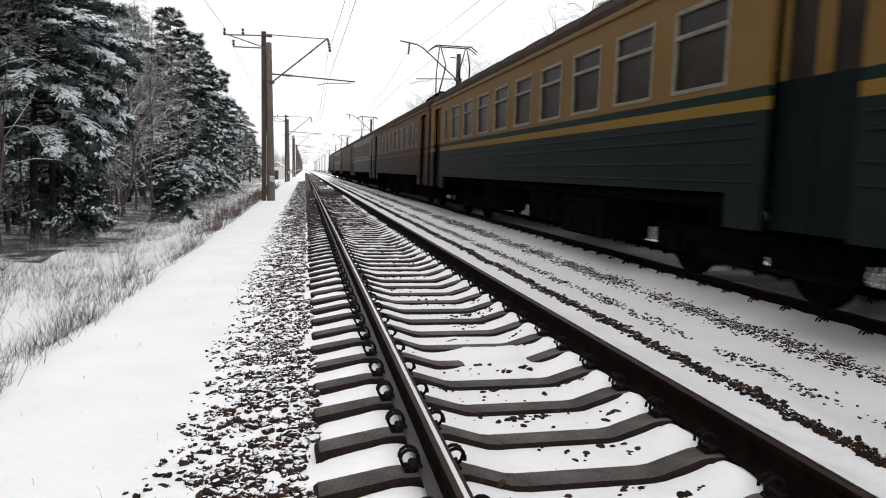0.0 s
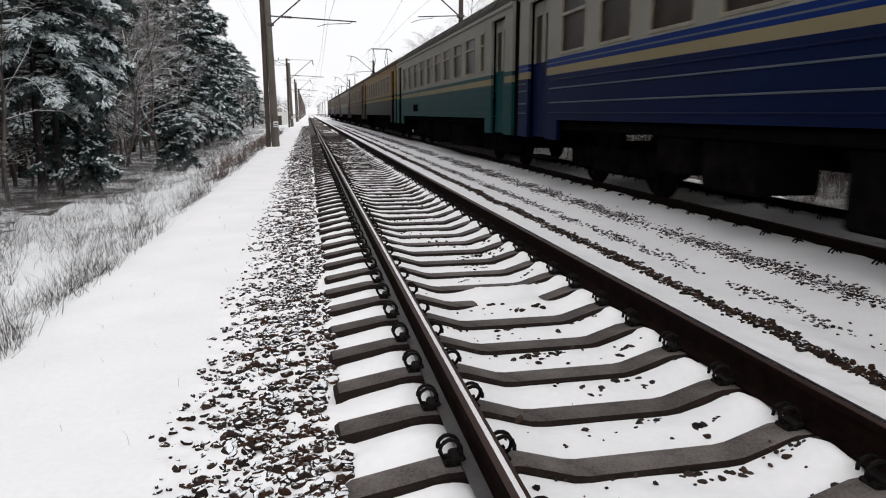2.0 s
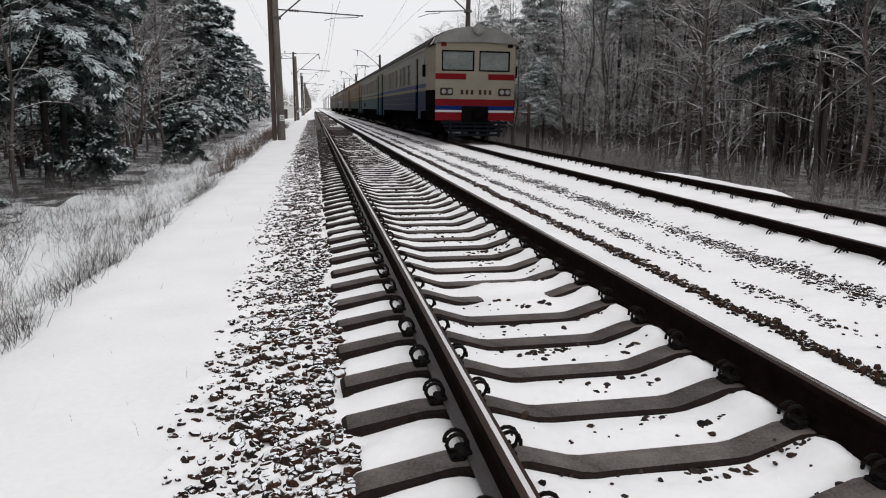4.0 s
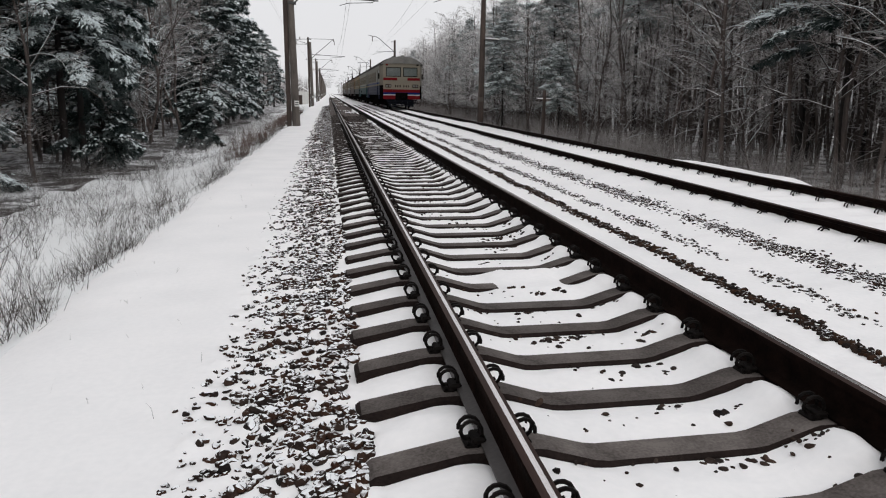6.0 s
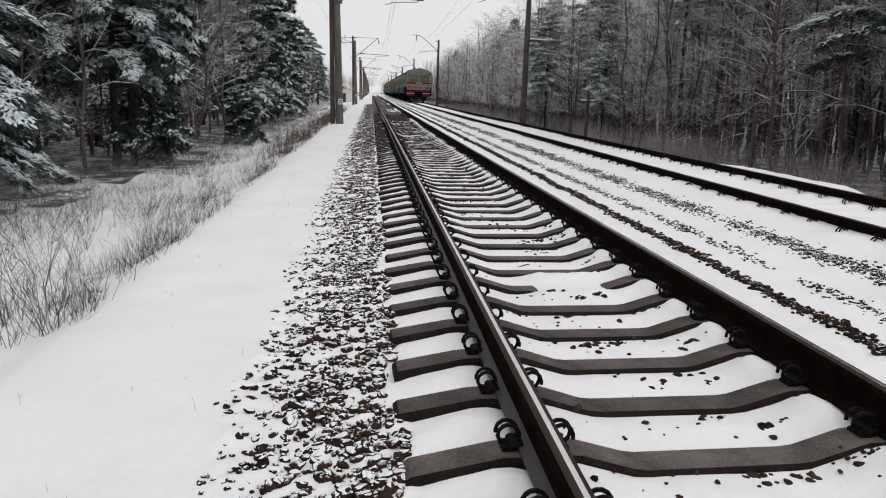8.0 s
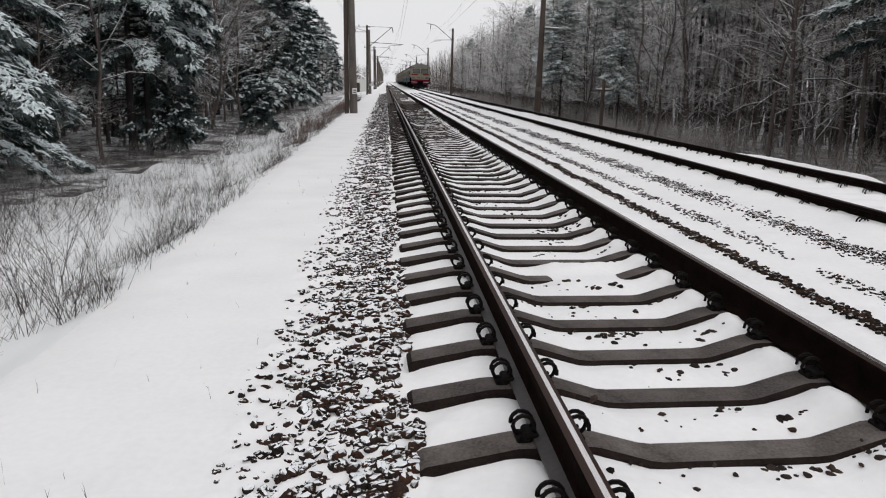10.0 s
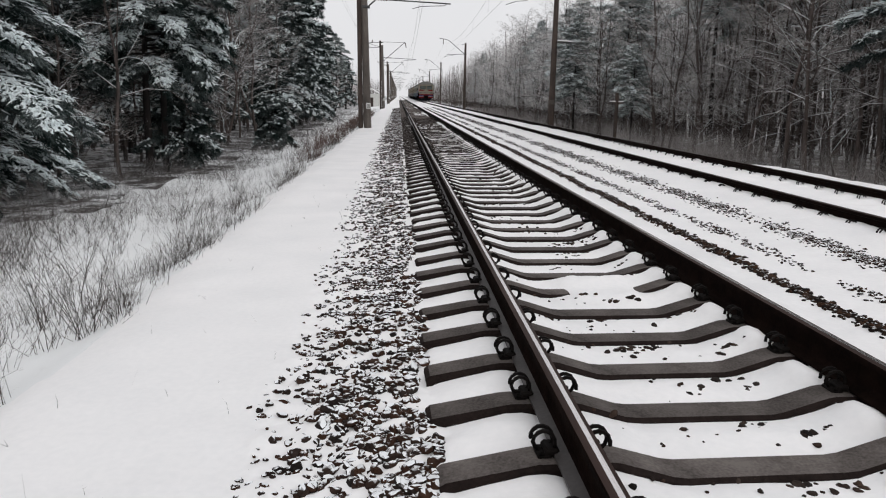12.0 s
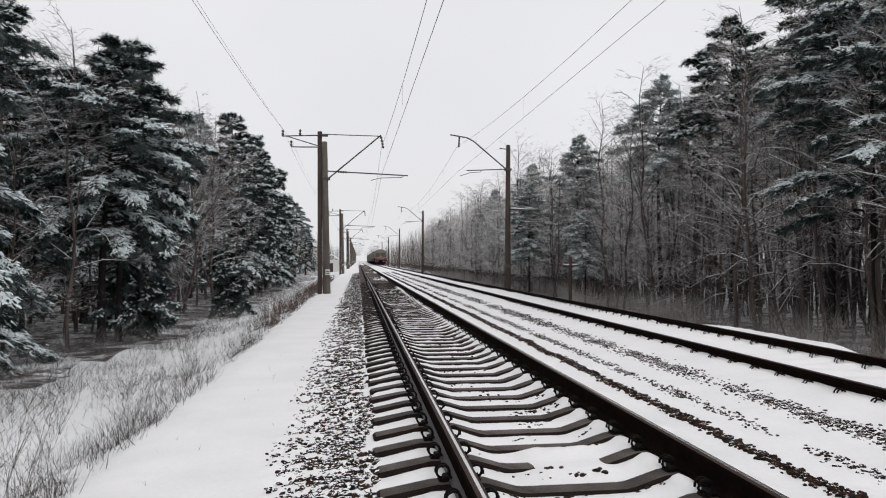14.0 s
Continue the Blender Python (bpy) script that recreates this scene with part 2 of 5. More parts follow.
NEAR_BED = [(-1.3, -0.096), (-1.0, -0.03), (-0.9, -0.022), (-0.64, -0.022), (-0.4, -0.094), (-0.33, -0.1), (0.33, -0.1), (0.4, -0.094), (0.64, -0.022), (0.9, -0.012), (1.0, 0.004), (1.3, -0.03)]
RIGHT_SECTION = [(1.4, -0.035), (1.75, 0.0), (1.95, -0.02), (2.5, 0.02), (2.8, 0.035), (3.2, 0.07), (3.45, 0.1), (3.6, 0.115), (5.4, 0.11), (5.7, 0.08), (6.0, 0.03), (6.35, -0.03), (6.7, -0.12), (7.4, -0.4), (8.6, -0.9), (12, -1.1), (30, -1.2), (400, -1.2)]
SECTION = LEFT_SECTION + NEAR_BED + RIGHT_SECTION
SX, SZ = [p[0] for p in SECTION], [p[1] for p in SECTION]


def ground_height(x, y):
    z = float(np.interp(x, SX, SZ))
    if -1.3 <= x <= 1.3:
        u = ((y - 0.035 * x - FIRST) / PITCH + 0.5) % 1.0 - 0.5
        free = min(1.0, max(0.15, (abs(u) - 0.19) / 0.12))
        z += (0.016 * fbm(x, y, 2.3, 3.1) + 0.018 * fbm(x, y, 8.0, 1.0)) * free
        z += 0.014 * math.cos(u * 6.283 + 3.1416)
        z -= 0.03 * math.exp(-((abs(x) - 0.8) / 0.08) ** 2)
        z += 0.05 * free * math.exp(-((x - 0.68) / 0.09) ** 2)
        z += 0.06 * math.exp(-(((x - 0.12 + 0.1 * fbm(y, x, 3.0, 7.0)) / 0.3) ** 4) - ((y - 5.25) / 0.42) ** 4)
    elif -2.2 < x < -1.3:
        z += 0.03 * fbm(x, y, 7.0, 5.0) + 0.02 * fbm(x, y, 15.0, 2.0)
    elif -3.9 < x <= -2.2:
        z += 0.02 * fbm(x, y, 0.9, 6.0) + 0.012 * fbm(x, y, 3.0, 2.0)
    elif 1.3 < x < 6.8:
        if 3.75 < x < 5.15 and y < 60:
            z -= 0.02 + 0.02 * math.cos((y - FIRST) / PITCH * 6.2832)
        z += 0.14 * math.exp(-((x - 6.2) / 0.35) ** 2) * min(1.0, max(0.0, (y - 9.7) / 0.9)) * min(1.0, max(0.0, (16.5 - y) / 3))
        z += 0.02 * fbm(x, y, 2.0, 8.0) + 0.012 * fbm(x, y, 7.0, 4.0)
    else:
        z += 0.14 * fbm(x, y, 0.45, 9.0) + 0.07 * fbm(x, y, 1.7, 7.0)
    return z


def spread(parts):
    out = []
    for a, b, step in parts:
        n = max(1, round((b - a) / step))
        out += [a + (b - a) * i / n for i in range(n)]
    return out + [parts[-1][1]]


gx = spread([(-400, -60, 60), (-60, -14, 4), (-14, -6, 0.5), (-6, -3.8, 0.15), (-3.8, -2.2, 0.08), (-2.2, 1.8, 0.04), (1.8, 8.2, 0.1), (8.2, 14, 0.5), (14, 60, 4), (60, 400, 60)])
gy = spread([(-40, -6, 4), (-6, 1.0, 0.25), (1.0, 9, 0.036), (9, 18, 0.09), (18, 40, 0.25), (40, 120, 1.6), (120, 400, 10), (400, 1800, 80)])
gv = [(x, y, ground_height(x, y)) for y in gy for x in gx]
nx = len(gx)
ground = Shape()
ground.v = gv
for j in range(len(gy) - 1):
    for i in range(nx - 1):
        a = j * nx + i
        ground.f.append((a, a + 1, a + nx + 1, a + nx))
        x = (gx[i] + gx[i + 1]) / 2
        edge = -3.62 + 0.3 * fbm(gy[j], 0, 0.8, 4.0)
        ground.m.append(0 if edge < x < 6.9 else (2 if -7.6 + 1.2 * fbm(gy[j], 3, 0.3, 2.0) + 0.9 * fbm(gy[j], x, 1.1, 5.0) < x < 7 else 1))
ground_ob = part("ground", ground, [SNOW, WOODS, VERGE], None, "", True)
tagged(ground_ob, "snow-covered railway embankment running down into litter-strewn woods", "ground", kind="structure")

# ---------------------------------------------------------------- tracks
HEAD = [(-0.075, 0.0), (-0.075, 0.011), (-0.02, 0.026), (-0.009, 0.045), (-0.009, 0.135), (-0.036, 0.147), (-0.037, 0.172), (-0.033, 0.179), (-0.02, 0.1825), (-0.007, 0.1845), (0.014, 0.1845), (0.033, 0.179), (0.037, 0.172), (0.036, 0.147), (0.009, 0.135), (0.009, 0.045), (0.02, 0.026), (0.075, 0.011), (0.075, 0.0)]


def rail(track, x, z, bright, lit_foot):
    sh = Shape()
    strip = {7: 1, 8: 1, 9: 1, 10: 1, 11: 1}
    # only the near track's left rail; the right foot keeps its dark, shaded colour
    if lit_foot:
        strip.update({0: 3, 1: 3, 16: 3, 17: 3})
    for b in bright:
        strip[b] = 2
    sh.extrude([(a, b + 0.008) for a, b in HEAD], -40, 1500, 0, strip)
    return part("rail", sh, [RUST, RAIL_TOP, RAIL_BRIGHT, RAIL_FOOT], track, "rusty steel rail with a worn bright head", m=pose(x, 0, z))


def sleeper_mesh(seed):
    rnd = random.Random(seed)
    prof = [(-1.35, -0.07), (-1.33, -0.066), (-1.0, -0.006), (-0.96, 0.0), (-0.66, 0.0), (-0.62, -0.006), (-0.4, -0.074), (-0.34, -0.082), (0.34, -0.082), (0.4, -0.074), (0.62, -0.006), (0.66, 0.0), (0.96, 0.0), (1.0, -0.006), (1.33, -0.066), (1.35, -0.07)]
    sh = Shape()
    vs, fs = [], []
    for x, z in prof:
        j = lambda s: rnd.uniform(-s, s)
        wide = 0.087
        end = 0.012 if abs(x) > 1.33 else 0.0
        ring = [(-wide - 0.035, -0.2), (-wide - 0.006, z - 0.016 - end), (-wide + 0.01, z - end), (wide - 0.01, z - end), (wide + 0.006, z - 0.016 - end), (wide + 0.035, -0.2)]
        vs += [(x + j(0.002), a + j(0.003), b + j(0.002)) for a, b in ring]
    for i in range(len(prof) - 1):
        for s in range(5):
            a = i * 6 + s
            fs.append((a, a + 6, a + 7, a + 1))
    fs += [tuple(range(6)), tuple(range(len(vs) - 1, len(vs) - 7, -1))]
    sh.add(vs, fs)
    me = sh.mesh("sleeper", CONCRETE)
    me.materials.append(SLEEPER_SHADE)
    # faces that don't look up get the darker, shaded concrete
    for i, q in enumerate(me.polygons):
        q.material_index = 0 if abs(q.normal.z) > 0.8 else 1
    return me


def clip_mesh():
    sh = Shape()
    pts = []
    for i in range(25):
        a = i / 24 * 2 * math.pi * 1.9 - 2.2
        pts.append((0.043 * math.cos(a), -0.045 + 0.09 * i / 24, 0.054 + 0.045 * math.sin(a)))
    sh.tube(pts, 0.0095, 5)
    sh.box((-0.03, -0.05, -0.03), (0.03, 0.05, 0.012), 0.008)
    sh.box((0.0, -0.05, 0.0), (0.06, 0.05, 0.034), 0.01)
    return sh.mesh("spring_clip", CLIP, False)


CLIP_MESH = clip_mesh()
SLEEPERS = [sleeper_mesh(i) for i in range(5)]


def build_track(name, axis, first, count, last, clips, lift, raised, label):
    track = tagged(new(name), label, "railway track", kind="structure")
    rail(track, axis - 0.8, raised, (9,), axis == 0)
    rail(track, axis + (0.82 if axis == 0 else 0.8), raised, (9,), False)
    rnd = random.Random(axis * 10)
    rest = Shape()
    for k in range(last):
        y = FIRST + PITCH * (first + k) + rnd.uniform(-0.012, 0.012)
        x = axis + rnd.uniform(-0.015, 0.015)
        if 0 < y and k < count:
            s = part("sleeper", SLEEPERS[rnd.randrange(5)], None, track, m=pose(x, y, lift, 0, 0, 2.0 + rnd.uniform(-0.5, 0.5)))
            if k < clips:
                for c in (-0.8, 0.8):
                    for side in (-1, 1):
                        part("spring_clip", CLIP_MESH, None, s, m=pose(c + side * 0.112 - (x - axis), 0.02, 0.004 + raised - lift, 0, 0, 0 if side < 0 else 180))
        else:
            src = SLEEPERS[rnd.randrange(5)]
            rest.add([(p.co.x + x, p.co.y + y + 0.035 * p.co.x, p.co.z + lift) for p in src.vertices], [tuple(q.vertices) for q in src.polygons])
            for c in (-0.8, 0.8):
                for side in (-1, 1):
                    cx = axis + c + side * 0.112
                    rest.box((cx - 0.045, y - 0.05, raised - 0.02), (cx + 0.045, y + 0.05, raised + 0.09), 0, 1)
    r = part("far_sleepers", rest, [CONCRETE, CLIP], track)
    tagged(r, kind="stuff")
    return track


build_track("near_track", 0.0, -70, 154, 490, 124, 0.0, 0.0, "single railway track on snow-dusted concrete sleepers")
build_track("far_track", AX2, -70, 128, 370, 108, LIFT - 0.05, LIFT, "parallel railway track almost buried in snow")


# ---------------------------------------------------------------- loose stones
def stone_mesh(seed, detail=1):
    rnd = random.Random(seed)
    bm = bmesh.new()
    bmesh.ops.create_icosphere(bm, subdivisions=detail, radius=1.0)
    grow = 1.0 if detail == 1 else 1.25
    sx, sy, sz = rnd.uniform(0.9, 1.35) * grow, rnd.uniform(0.65, 1.0) * grow, rnd.uniform(0.6, 0.85) * grow
    planes = [(Vector([rnd.gauss(0, 1) for _ in range(3)]).normalized(), rnd.uniform(0.45, 0.78)) for _ in range(9)]
    for v in bm.verts:
        k = rnd.uniform(0.72, 1.15) if detail == 1 else rnd.uniform(0.98, 1.02)
        if detail > 1:      # broken faces
            for nrm, far in planes:
                over = v.co.dot(nrm) - far
                if over > 0:
                    v.co -= nrm * over
        v.co = Vector((v.co.x * sx * k, v.co.y * sy * k, v.co.z * sz * k))
    me = bpy.data.meshes.new("stone")
    bm.to_mesh(me)
    bm.free()
    return me


STONE_SHAPES = []
for i in range(8):
    src = stone_mesh(i)
    STONE_SHAPES.append((np.array([p.co[:] for p in src.vertices]), [tuple(q.vertices) for q in src.polygons]))
    bpy.data.meshes.remove(src)
FINE_SHAPES = []
for i in range(8):
    src = stone_mesh(i, 2)
    FINE_SHAPES.append((np.array([p.co[:] for p in src.vertices]), [tuple(q.vertices) for q in src.polygons]))
    bpy.data.meshes.remove(src)


def stones(owner_name, label, spots, mat_, near=5.4):
    """Many loose stones as one mesh; spots: (x, y, z, size)."""
    rnd = random.Random(len(spots))
    vs, fs, o = [], [], 0
    for x, y, z, s in spots:
        v, f = (FINE_SHAPES if 0.5 < y < near and s > 0.018 else STONE_SHAPES)[rnd.randrange(8)]
        rot = np.array(Euler((rnd.uniform(-0.5, 0.5), rnd.uniform(-0.5, 0.5), rnd.uniform(0, 6.28))).to_matrix())
        w = v @ rot.T * s + (x, y, z)
        vs.extend(map(tuple, w))
        fs.extend(tuple(i + o for i in q) for q in f)
        o += len(v)
    sh = Shape()
    sh.v, sh.f, sh.m = vs, fs, [0] * len(fs)
    ob = part(owner_name, sh, mat_)
    return tagged(ob, label, "ballast", kind="stuff")


rnd = random.Random(11)
shoulder, strip1, strip2, middle = [], [], [], []
y = -14.0
while y < 90:
    dens = 0.2 if y < 0.6 else 1.0 if y < 14 else 14 / y
    big = 1.0 if y < 14 else min(1.6, (y / 14) ** 0.5)
    step = 0.1
    for _ in range(int((126 if y < 7 else 86) * dens + rnd.random())):
        u = rnd.random()
        x = -1.36 - 0.86 * u + 0.12 * fbm(y, 0, 1.3, 2.0) + 0.06 * fbm(y, 5, 5.0, 2.0) * u
        if rnd.random() < ((0.68 if y < 8 else 0.6) + 0.75 * fbm(x, y, 4.0, 12.0)) * (1.2 - 1.0 * u * u):
            s = (rnd.uniform(0.015, 0.03) if rnd.random() < 0.85 else rnd.uniform(0.03, 0.038)) * big * (1 - 0.4 * u * u)
            shoulder.append((x, y + rnd.random() * step, ground_height(x, y) + s * rnd.uniform(-0.6, 0.3), s))
    for _ in range(int(22 * dens + rnd.random())):
        x = 1.6 + 0.03 * fbm(y, 1, 0.9, 3.0) + rnd.gauss(0, 0.033)
        s = rnd.uniform(0.012, 0.028) * big
        strip1.append((x, y + rnd.random() * step, ground_height(x, y) + s * 0.15, s))
    for c, wide, much in ((2.08, 0.05, 11.0), (2.75, 0.09, 34.0)):
        for _ in range(int(much * dens * max(0.0, 0.75 + 1.5 * fbm(c, y, 1.1, 21.0)) + rnd.random())):
            x = c + rnd.gauss(0, wide)
            s = rnd.uniform(0.009, 0.022) * big
            strip2.append((x, y + rnd.random() * step, ground_height(x, y) + s * 0.1, s))
    for _ in range(15 if 6.5 < y < 45 else 15):
        x = rnd.uniform(-0.62, 0.64)
        u = ((y - FIRST) / PITCH + 0.5) % 1.0 - 0.5
        much = fbm(x, y, 1.25, 31.0) - 0.1 + (0.18 if 6.5 < y else 0.0)
        if (abs(u) > 0.2 or y > 7) and rnd.random() < much * dens * 2.2:
            s = (rnd.uniform(0.010, 0.028) if y > 6.5 else rnd.uniform(0.006, 0.021)) * big
            middle.append((x, y + rnd.random() * step, ground_height(x, y) + s * 0.05, s))
    y += step
for k in range(12):
    for _ in range(3):      # flat heaps along the back of each sleeper
        c, wide = rnd.uniform(-0.1, 0.62), rnd.uniform(0.03, 0.08)
        back = rnd.choice([-0.12, -0.15, -0.27])
        for _ in range(rnd.randrange(3, 11)):
            x = c + rnd.gauss(0, wide)
            at = FIRST + PITCH * (k - 3) + 0.035 * x + back - abs(rnd.gauss(0, 0.035))
            s = rnd.uniform(0.012, 0.032)
            middle.append((x, at, ground_height(x, at) - s * 0.42, s))
near_stones = sorted([p for p in shoulder if 0.8 < p[1] < 4.6], key=lambda p: -(p[3] > 0.02) * math.sin(p[0] * 9000) ** 2)[:300]
chosen = set(near_stones)
shoulder = [p for p in shoulder if p not in chosen]
bed = tagged(new("ballast_shoulder"), "shoulder of dark crushed-stone ballast under thin snow", "ballast", kind="structure")
STONE_MESHES = []
for i in range(8):
    me = stone_mesh(i, 2)
    me.materials.append(BALLAST)
    STONE_MESHES.append(me)
rnd_s = random.Random(17)
for x, y, z, size in near_stones:
    part("stone", STONE_MESHES[rnd_s.randrange(8)], None, bed, m=pose(x, y, z, rnd_s.uniform(-28, 28), rnd_s.uniform(-28, 28), rnd_s.uniform(0, 360)) @ Matrix.Scale(size, 4))
stones("shoulder_ballast", "dark crushed-stone ballast half covered by snow", shoulder, BALLAST)
stones("cess_ballast", "line of bare rusty-brown ballast stones in the snow", strip1, BROWN_BALLAST, 0.0)
stones("scattered_ballast", "loose ballast stones showing through thin snow", strip2, BALLAST, 0.0)
stones("middle_ballast", "small dark stones scattered between the sleepers", middle, BARE_STONE)


# ---------------------------------------------------------------- overhead line
def insulator(sh, a, b, n=5, r=0.075, mi=1):
    a, b = Vector(a), Vector(b)
    pts, rad = [], []
    for i in range(n):
        for k, q in ((0.0, 0.4), (0.45, 1.0), (0.7, 0.95), (0.95, 0.4)):
            pts.append(a.lerp(b, (i + k) / n))
            rad.append(r * q)
    sh.tube(pts, rad, 8, mi)


def mast(sh, base, top, r0, r1, sides=14):
    a, b = Vector(base), Vector(top)
    sh.tube([a.lerp(b, i / 6) for i in range(7)], [r0 + (r1 - r0) * i / 6 for i in range(7)], sides)


def left_pole():
    """A mast with its bracket over the near track; base at the origin, track axis at x = +3.05."""
    pole = tagged(new("catenary_pole"), "weathered concrete catenary pole with a steel bracket over the track", "catenary pole", "catenary poles")
    s = Shape()
    mast(s, (0.02, 0, -0.6), (-0.15, 0, 7.62), 0.2, 0.14)
    part("mast", s, POLE, pole, smooth=True)
    s = Shape()
    s.box((-0.13, -0.09, -0.5), (0.09, 0.09, 8.15), 0.02, m=pose(-0.31, 0.1, 0, 0, -0.4, 0))
    part("stay_post", s, POLE_DARK, pole, "dark square post bound to the mast")
    s = Shape()
    s.tube([(-0.35, 0, 8.0), (2.68, 0, 7.97)], 0.022, 6)
    s.tube([(0.06, 0, 5.78), (2.68, 0, 8.02)], 0.035, 6)
    s.box((-0.22, -0.18, 5.7), (0.14, 0.18, 5.82), 0.01)
    s.box((-0.3, -0.17, 7.9), (0.02, 0.17, 8.0), 0.01)
    part("bracket", s, STEEL, pole, "dark steel bracket")
    s = Shape()
    s.tube([(0.0, 0, 6.15), (4.05, 0, 5.99)], 0.032, 6)
    s.tube([(2.2, 0, 5.72), (2.6, 0, 5.84), (3.75, 0, 5.9), (3.9, 0, 6.0)], 0.018, 5)
    part("registration_arm", s, STEEL, pole)
    s = Shape()
    insulator(s, (2.68, 0, 7.97), (2.8, 0, 7.35), 4, 0.07, 0)
    part("insulator", s, CERAMIC, pole)
    s = Shape()
    insulator(s, (0.5, 0, 6.13), (1.0, 0, 6.11), 4, 0.07, 0)
    part("insulator", s, CERAMIC, pole)
    s = Shape()
    s.tube([(-0.3, 0, 7.95), (-2.25, 0, 7.86)], 0.03, 6)
    s.tube([(-0.35, 0, 7.35), (-1.8, 0, 7.33)], 0.03, 6)
    s.tube([(-0.35, 0, 7.38), (-2.0, 0, 7.86)], 0.025, 6)
    part("feeder_arm", s, STEEL, pole)
    for x, z in ((-2.2, 7.88), (-1.35, 7.92), (-1.78, 7.36)):
        s = Shape()
        insulator(s, (x, 0, z), (x, 0, z + 0.3), 2, 0.07, 0)
        part("pin_insulator", s, CERAMIC, pole)
    s = Shape()
    s.box((-0.05, -0.21, 0.95), (0.17, -0.205, 1.22), 0.0)
    for z in (1.0, 1.1):
        s.box((-0.02, -0.213, z), (0.14, -0.211, z + 0.05), 0, 1)
    part("number_plate", s, [WHITE_PAINT, CLIP], pole, "small white plate with dark bars")
    return pole


def right_pole():
    """A mast with its bracket over the far track, which lies at x = -3."""
    pole = tagged(new("catenary_pole"), "dark weathered catenary pole with a bent bracket arm", "catenary pole", "catenary poles")
    s = Shape()
    mast(s, (0, 0, -1.2), (0.02, 0, 8.55), 0.2, 0.13)
    part("mast", s, POLE_DARK, pole, smooth=True)
    s = Shape()
    s.tube([(-0.1, 0, 7.1), (-2.1, 0, 8.75), (-2.5, 0, 8.95), (-3.5, 0, 9.1)], 0.04, 6)
    s.tube([(0.05, 0, 8.3), (-0.5, 0, 8.35)], 0.03, 6)
    s.box((-0.2, -0.18, 7.0), (0.2, 0.18, 7.15), 0.01)
    part("bracket", s, STEEL, pole, "bent dark steel bracket")
    s = Shape()
    s.tube([(-0.1, 0, 7.1), (-2.5, 0, 6.98)], 0.03, 6)
    s.tube([(-2.9, 0, 6.65), (-2.3, 0, 6.85), (-1.7, 0, 6.9), (-1.6, 0, 7.0)], 0.018, 5)
    part("registration_arm", s, STEEL, pole)
    s = Shape()
    insulator(s, (-2.95, 0, 9.0), (-3.0, 0, 8.35), 4, 0.07, 0)
    part("insulator", s, CERAMIC, pole)
    s = Shape()
    s.box((-0.05, -0.3, 4.66), (0.75, 0.2, 4.71), 0.01, 0, pose(0, 0, 0, 0, 2.5, 0))
    s.box((-0.06, -0.31, 4.715), (0.76, 0.21, 4.78), 0.03, 1, pose(0, 0, 0, 0, 2.5, 0))
    part("mast_collar", s, [STEEL, SNOW], pole, "small ledge carrying fresh snow")
    s = Shape()
    s.tube([(0, 0, 1.15), (0, 0, 1.4)], 0.195, 14)
    part("painted_band", s, POLE, pole)
    return pole


LEFT_X, RIGHT_X, LEFT_Y, RIGHT_Y, LEFT_SPAN, RIGHT_SPAN = -3.05, 7.45, 36.0, 42.0, 55.0, 57.0
pole_a = left_pole()
pole_a.matrix_basis = pose(LEFT_X, LEFT_Y, -0.2)
pole_b = right_pole()
pole_b.matrix_basis = pose(RIGHT_X, RIGHT_Y, -0.1)
for k in [-1] + list(range(1, 12)):
    copy_thing(pole_a, pose(LEFT_X - 0.35, LEFT_Y + LEFT_SPAN * k, -0.2, 0, 0, 0))
    copy_thing(pole_b, pose(RIGHT_X, RIGHT_Y + RIGHT_SPAN * k, -0.1, 0, 0, 0))


def wire(name, label, x, z, sag, y0, span, stagger, r=0.009, droppers=None):
    s = Shape()
    pts = []
    for k in range(-1, 12):
        n = 10 if k < 4 else 4
        for i in range(n):
            u = i / n
            side = stagger * (1 - 2 * u) * (1 if k % 2 else -1)
            pts.append((x + side, y0 + span * (k + u), z - sag * 4 * u * (1 - u)))
    s.tube(pts, r, 4)
    if droppers:
        for k in range(-1, 5):
            for u in (0.12, 0.3, 0.5, 0.7, 0.88):
                side = stagger * (1 - 2 * u) * (1 if k % 2 else -1)
                yy = y0 + span * (k + u)
                s.tube([(x + side, yy, z - sag * 4 * u * (1 - u)), (x + side * 1.0, yy, droppers)], 0.003, 3)
    return tagged(part(name, s, WIRE), label, "wire", "overhead wires")


wire("contact_wire", "thin contact wire over the near track", -0.1, 5.75, 0.04, LEFT_Y, LEFT_SPAN, 0.25, 0.007)
wire("messenger_wire", "sagging messenger wire with droppers over the near track", -0.25, 7.2, 1.0, LEFT_Y, LEFT_SPAN, 0.1, 0.007, 5.75)
wire("contact_wire", "thin contact wire over the far track", AX2 + 0.1, 6.7, 0.04, RIGHT_Y, RIGHT_SPAN, 0.25, 0.007)
wire("messenger_wire", "sagging messenger wire with droppers over the far track", AX2, 8.3, 1.1, RIGHT_Y, RIGHT_SPAN, 0.1, 0.007, 6.7)
wire("feeder_wire", "feeder wire along the pole line", -5.25, 8.0, 0.7, LEFT_Y, LEFT_SPAN, 0.0, 0.008)
wire("feeder_wire", "thin feeder wire along the pole line", -4.8, 7.45, 0.7, LEFT_Y, LEFT_SPAN, 0.0, 0.004)

marker = tagged(new("marker_post"), "short dark lineside post with a snowy crossbar", "post")
marker.matrix_basis = pose(8.6, 33.0, -0.5)
s = Shape()
s.box((-0.07, -0.07, 0), (0.07, 0.07, 2.2), 0.015)
part("post", s, POLE_DARK, marker)
s = Shape()
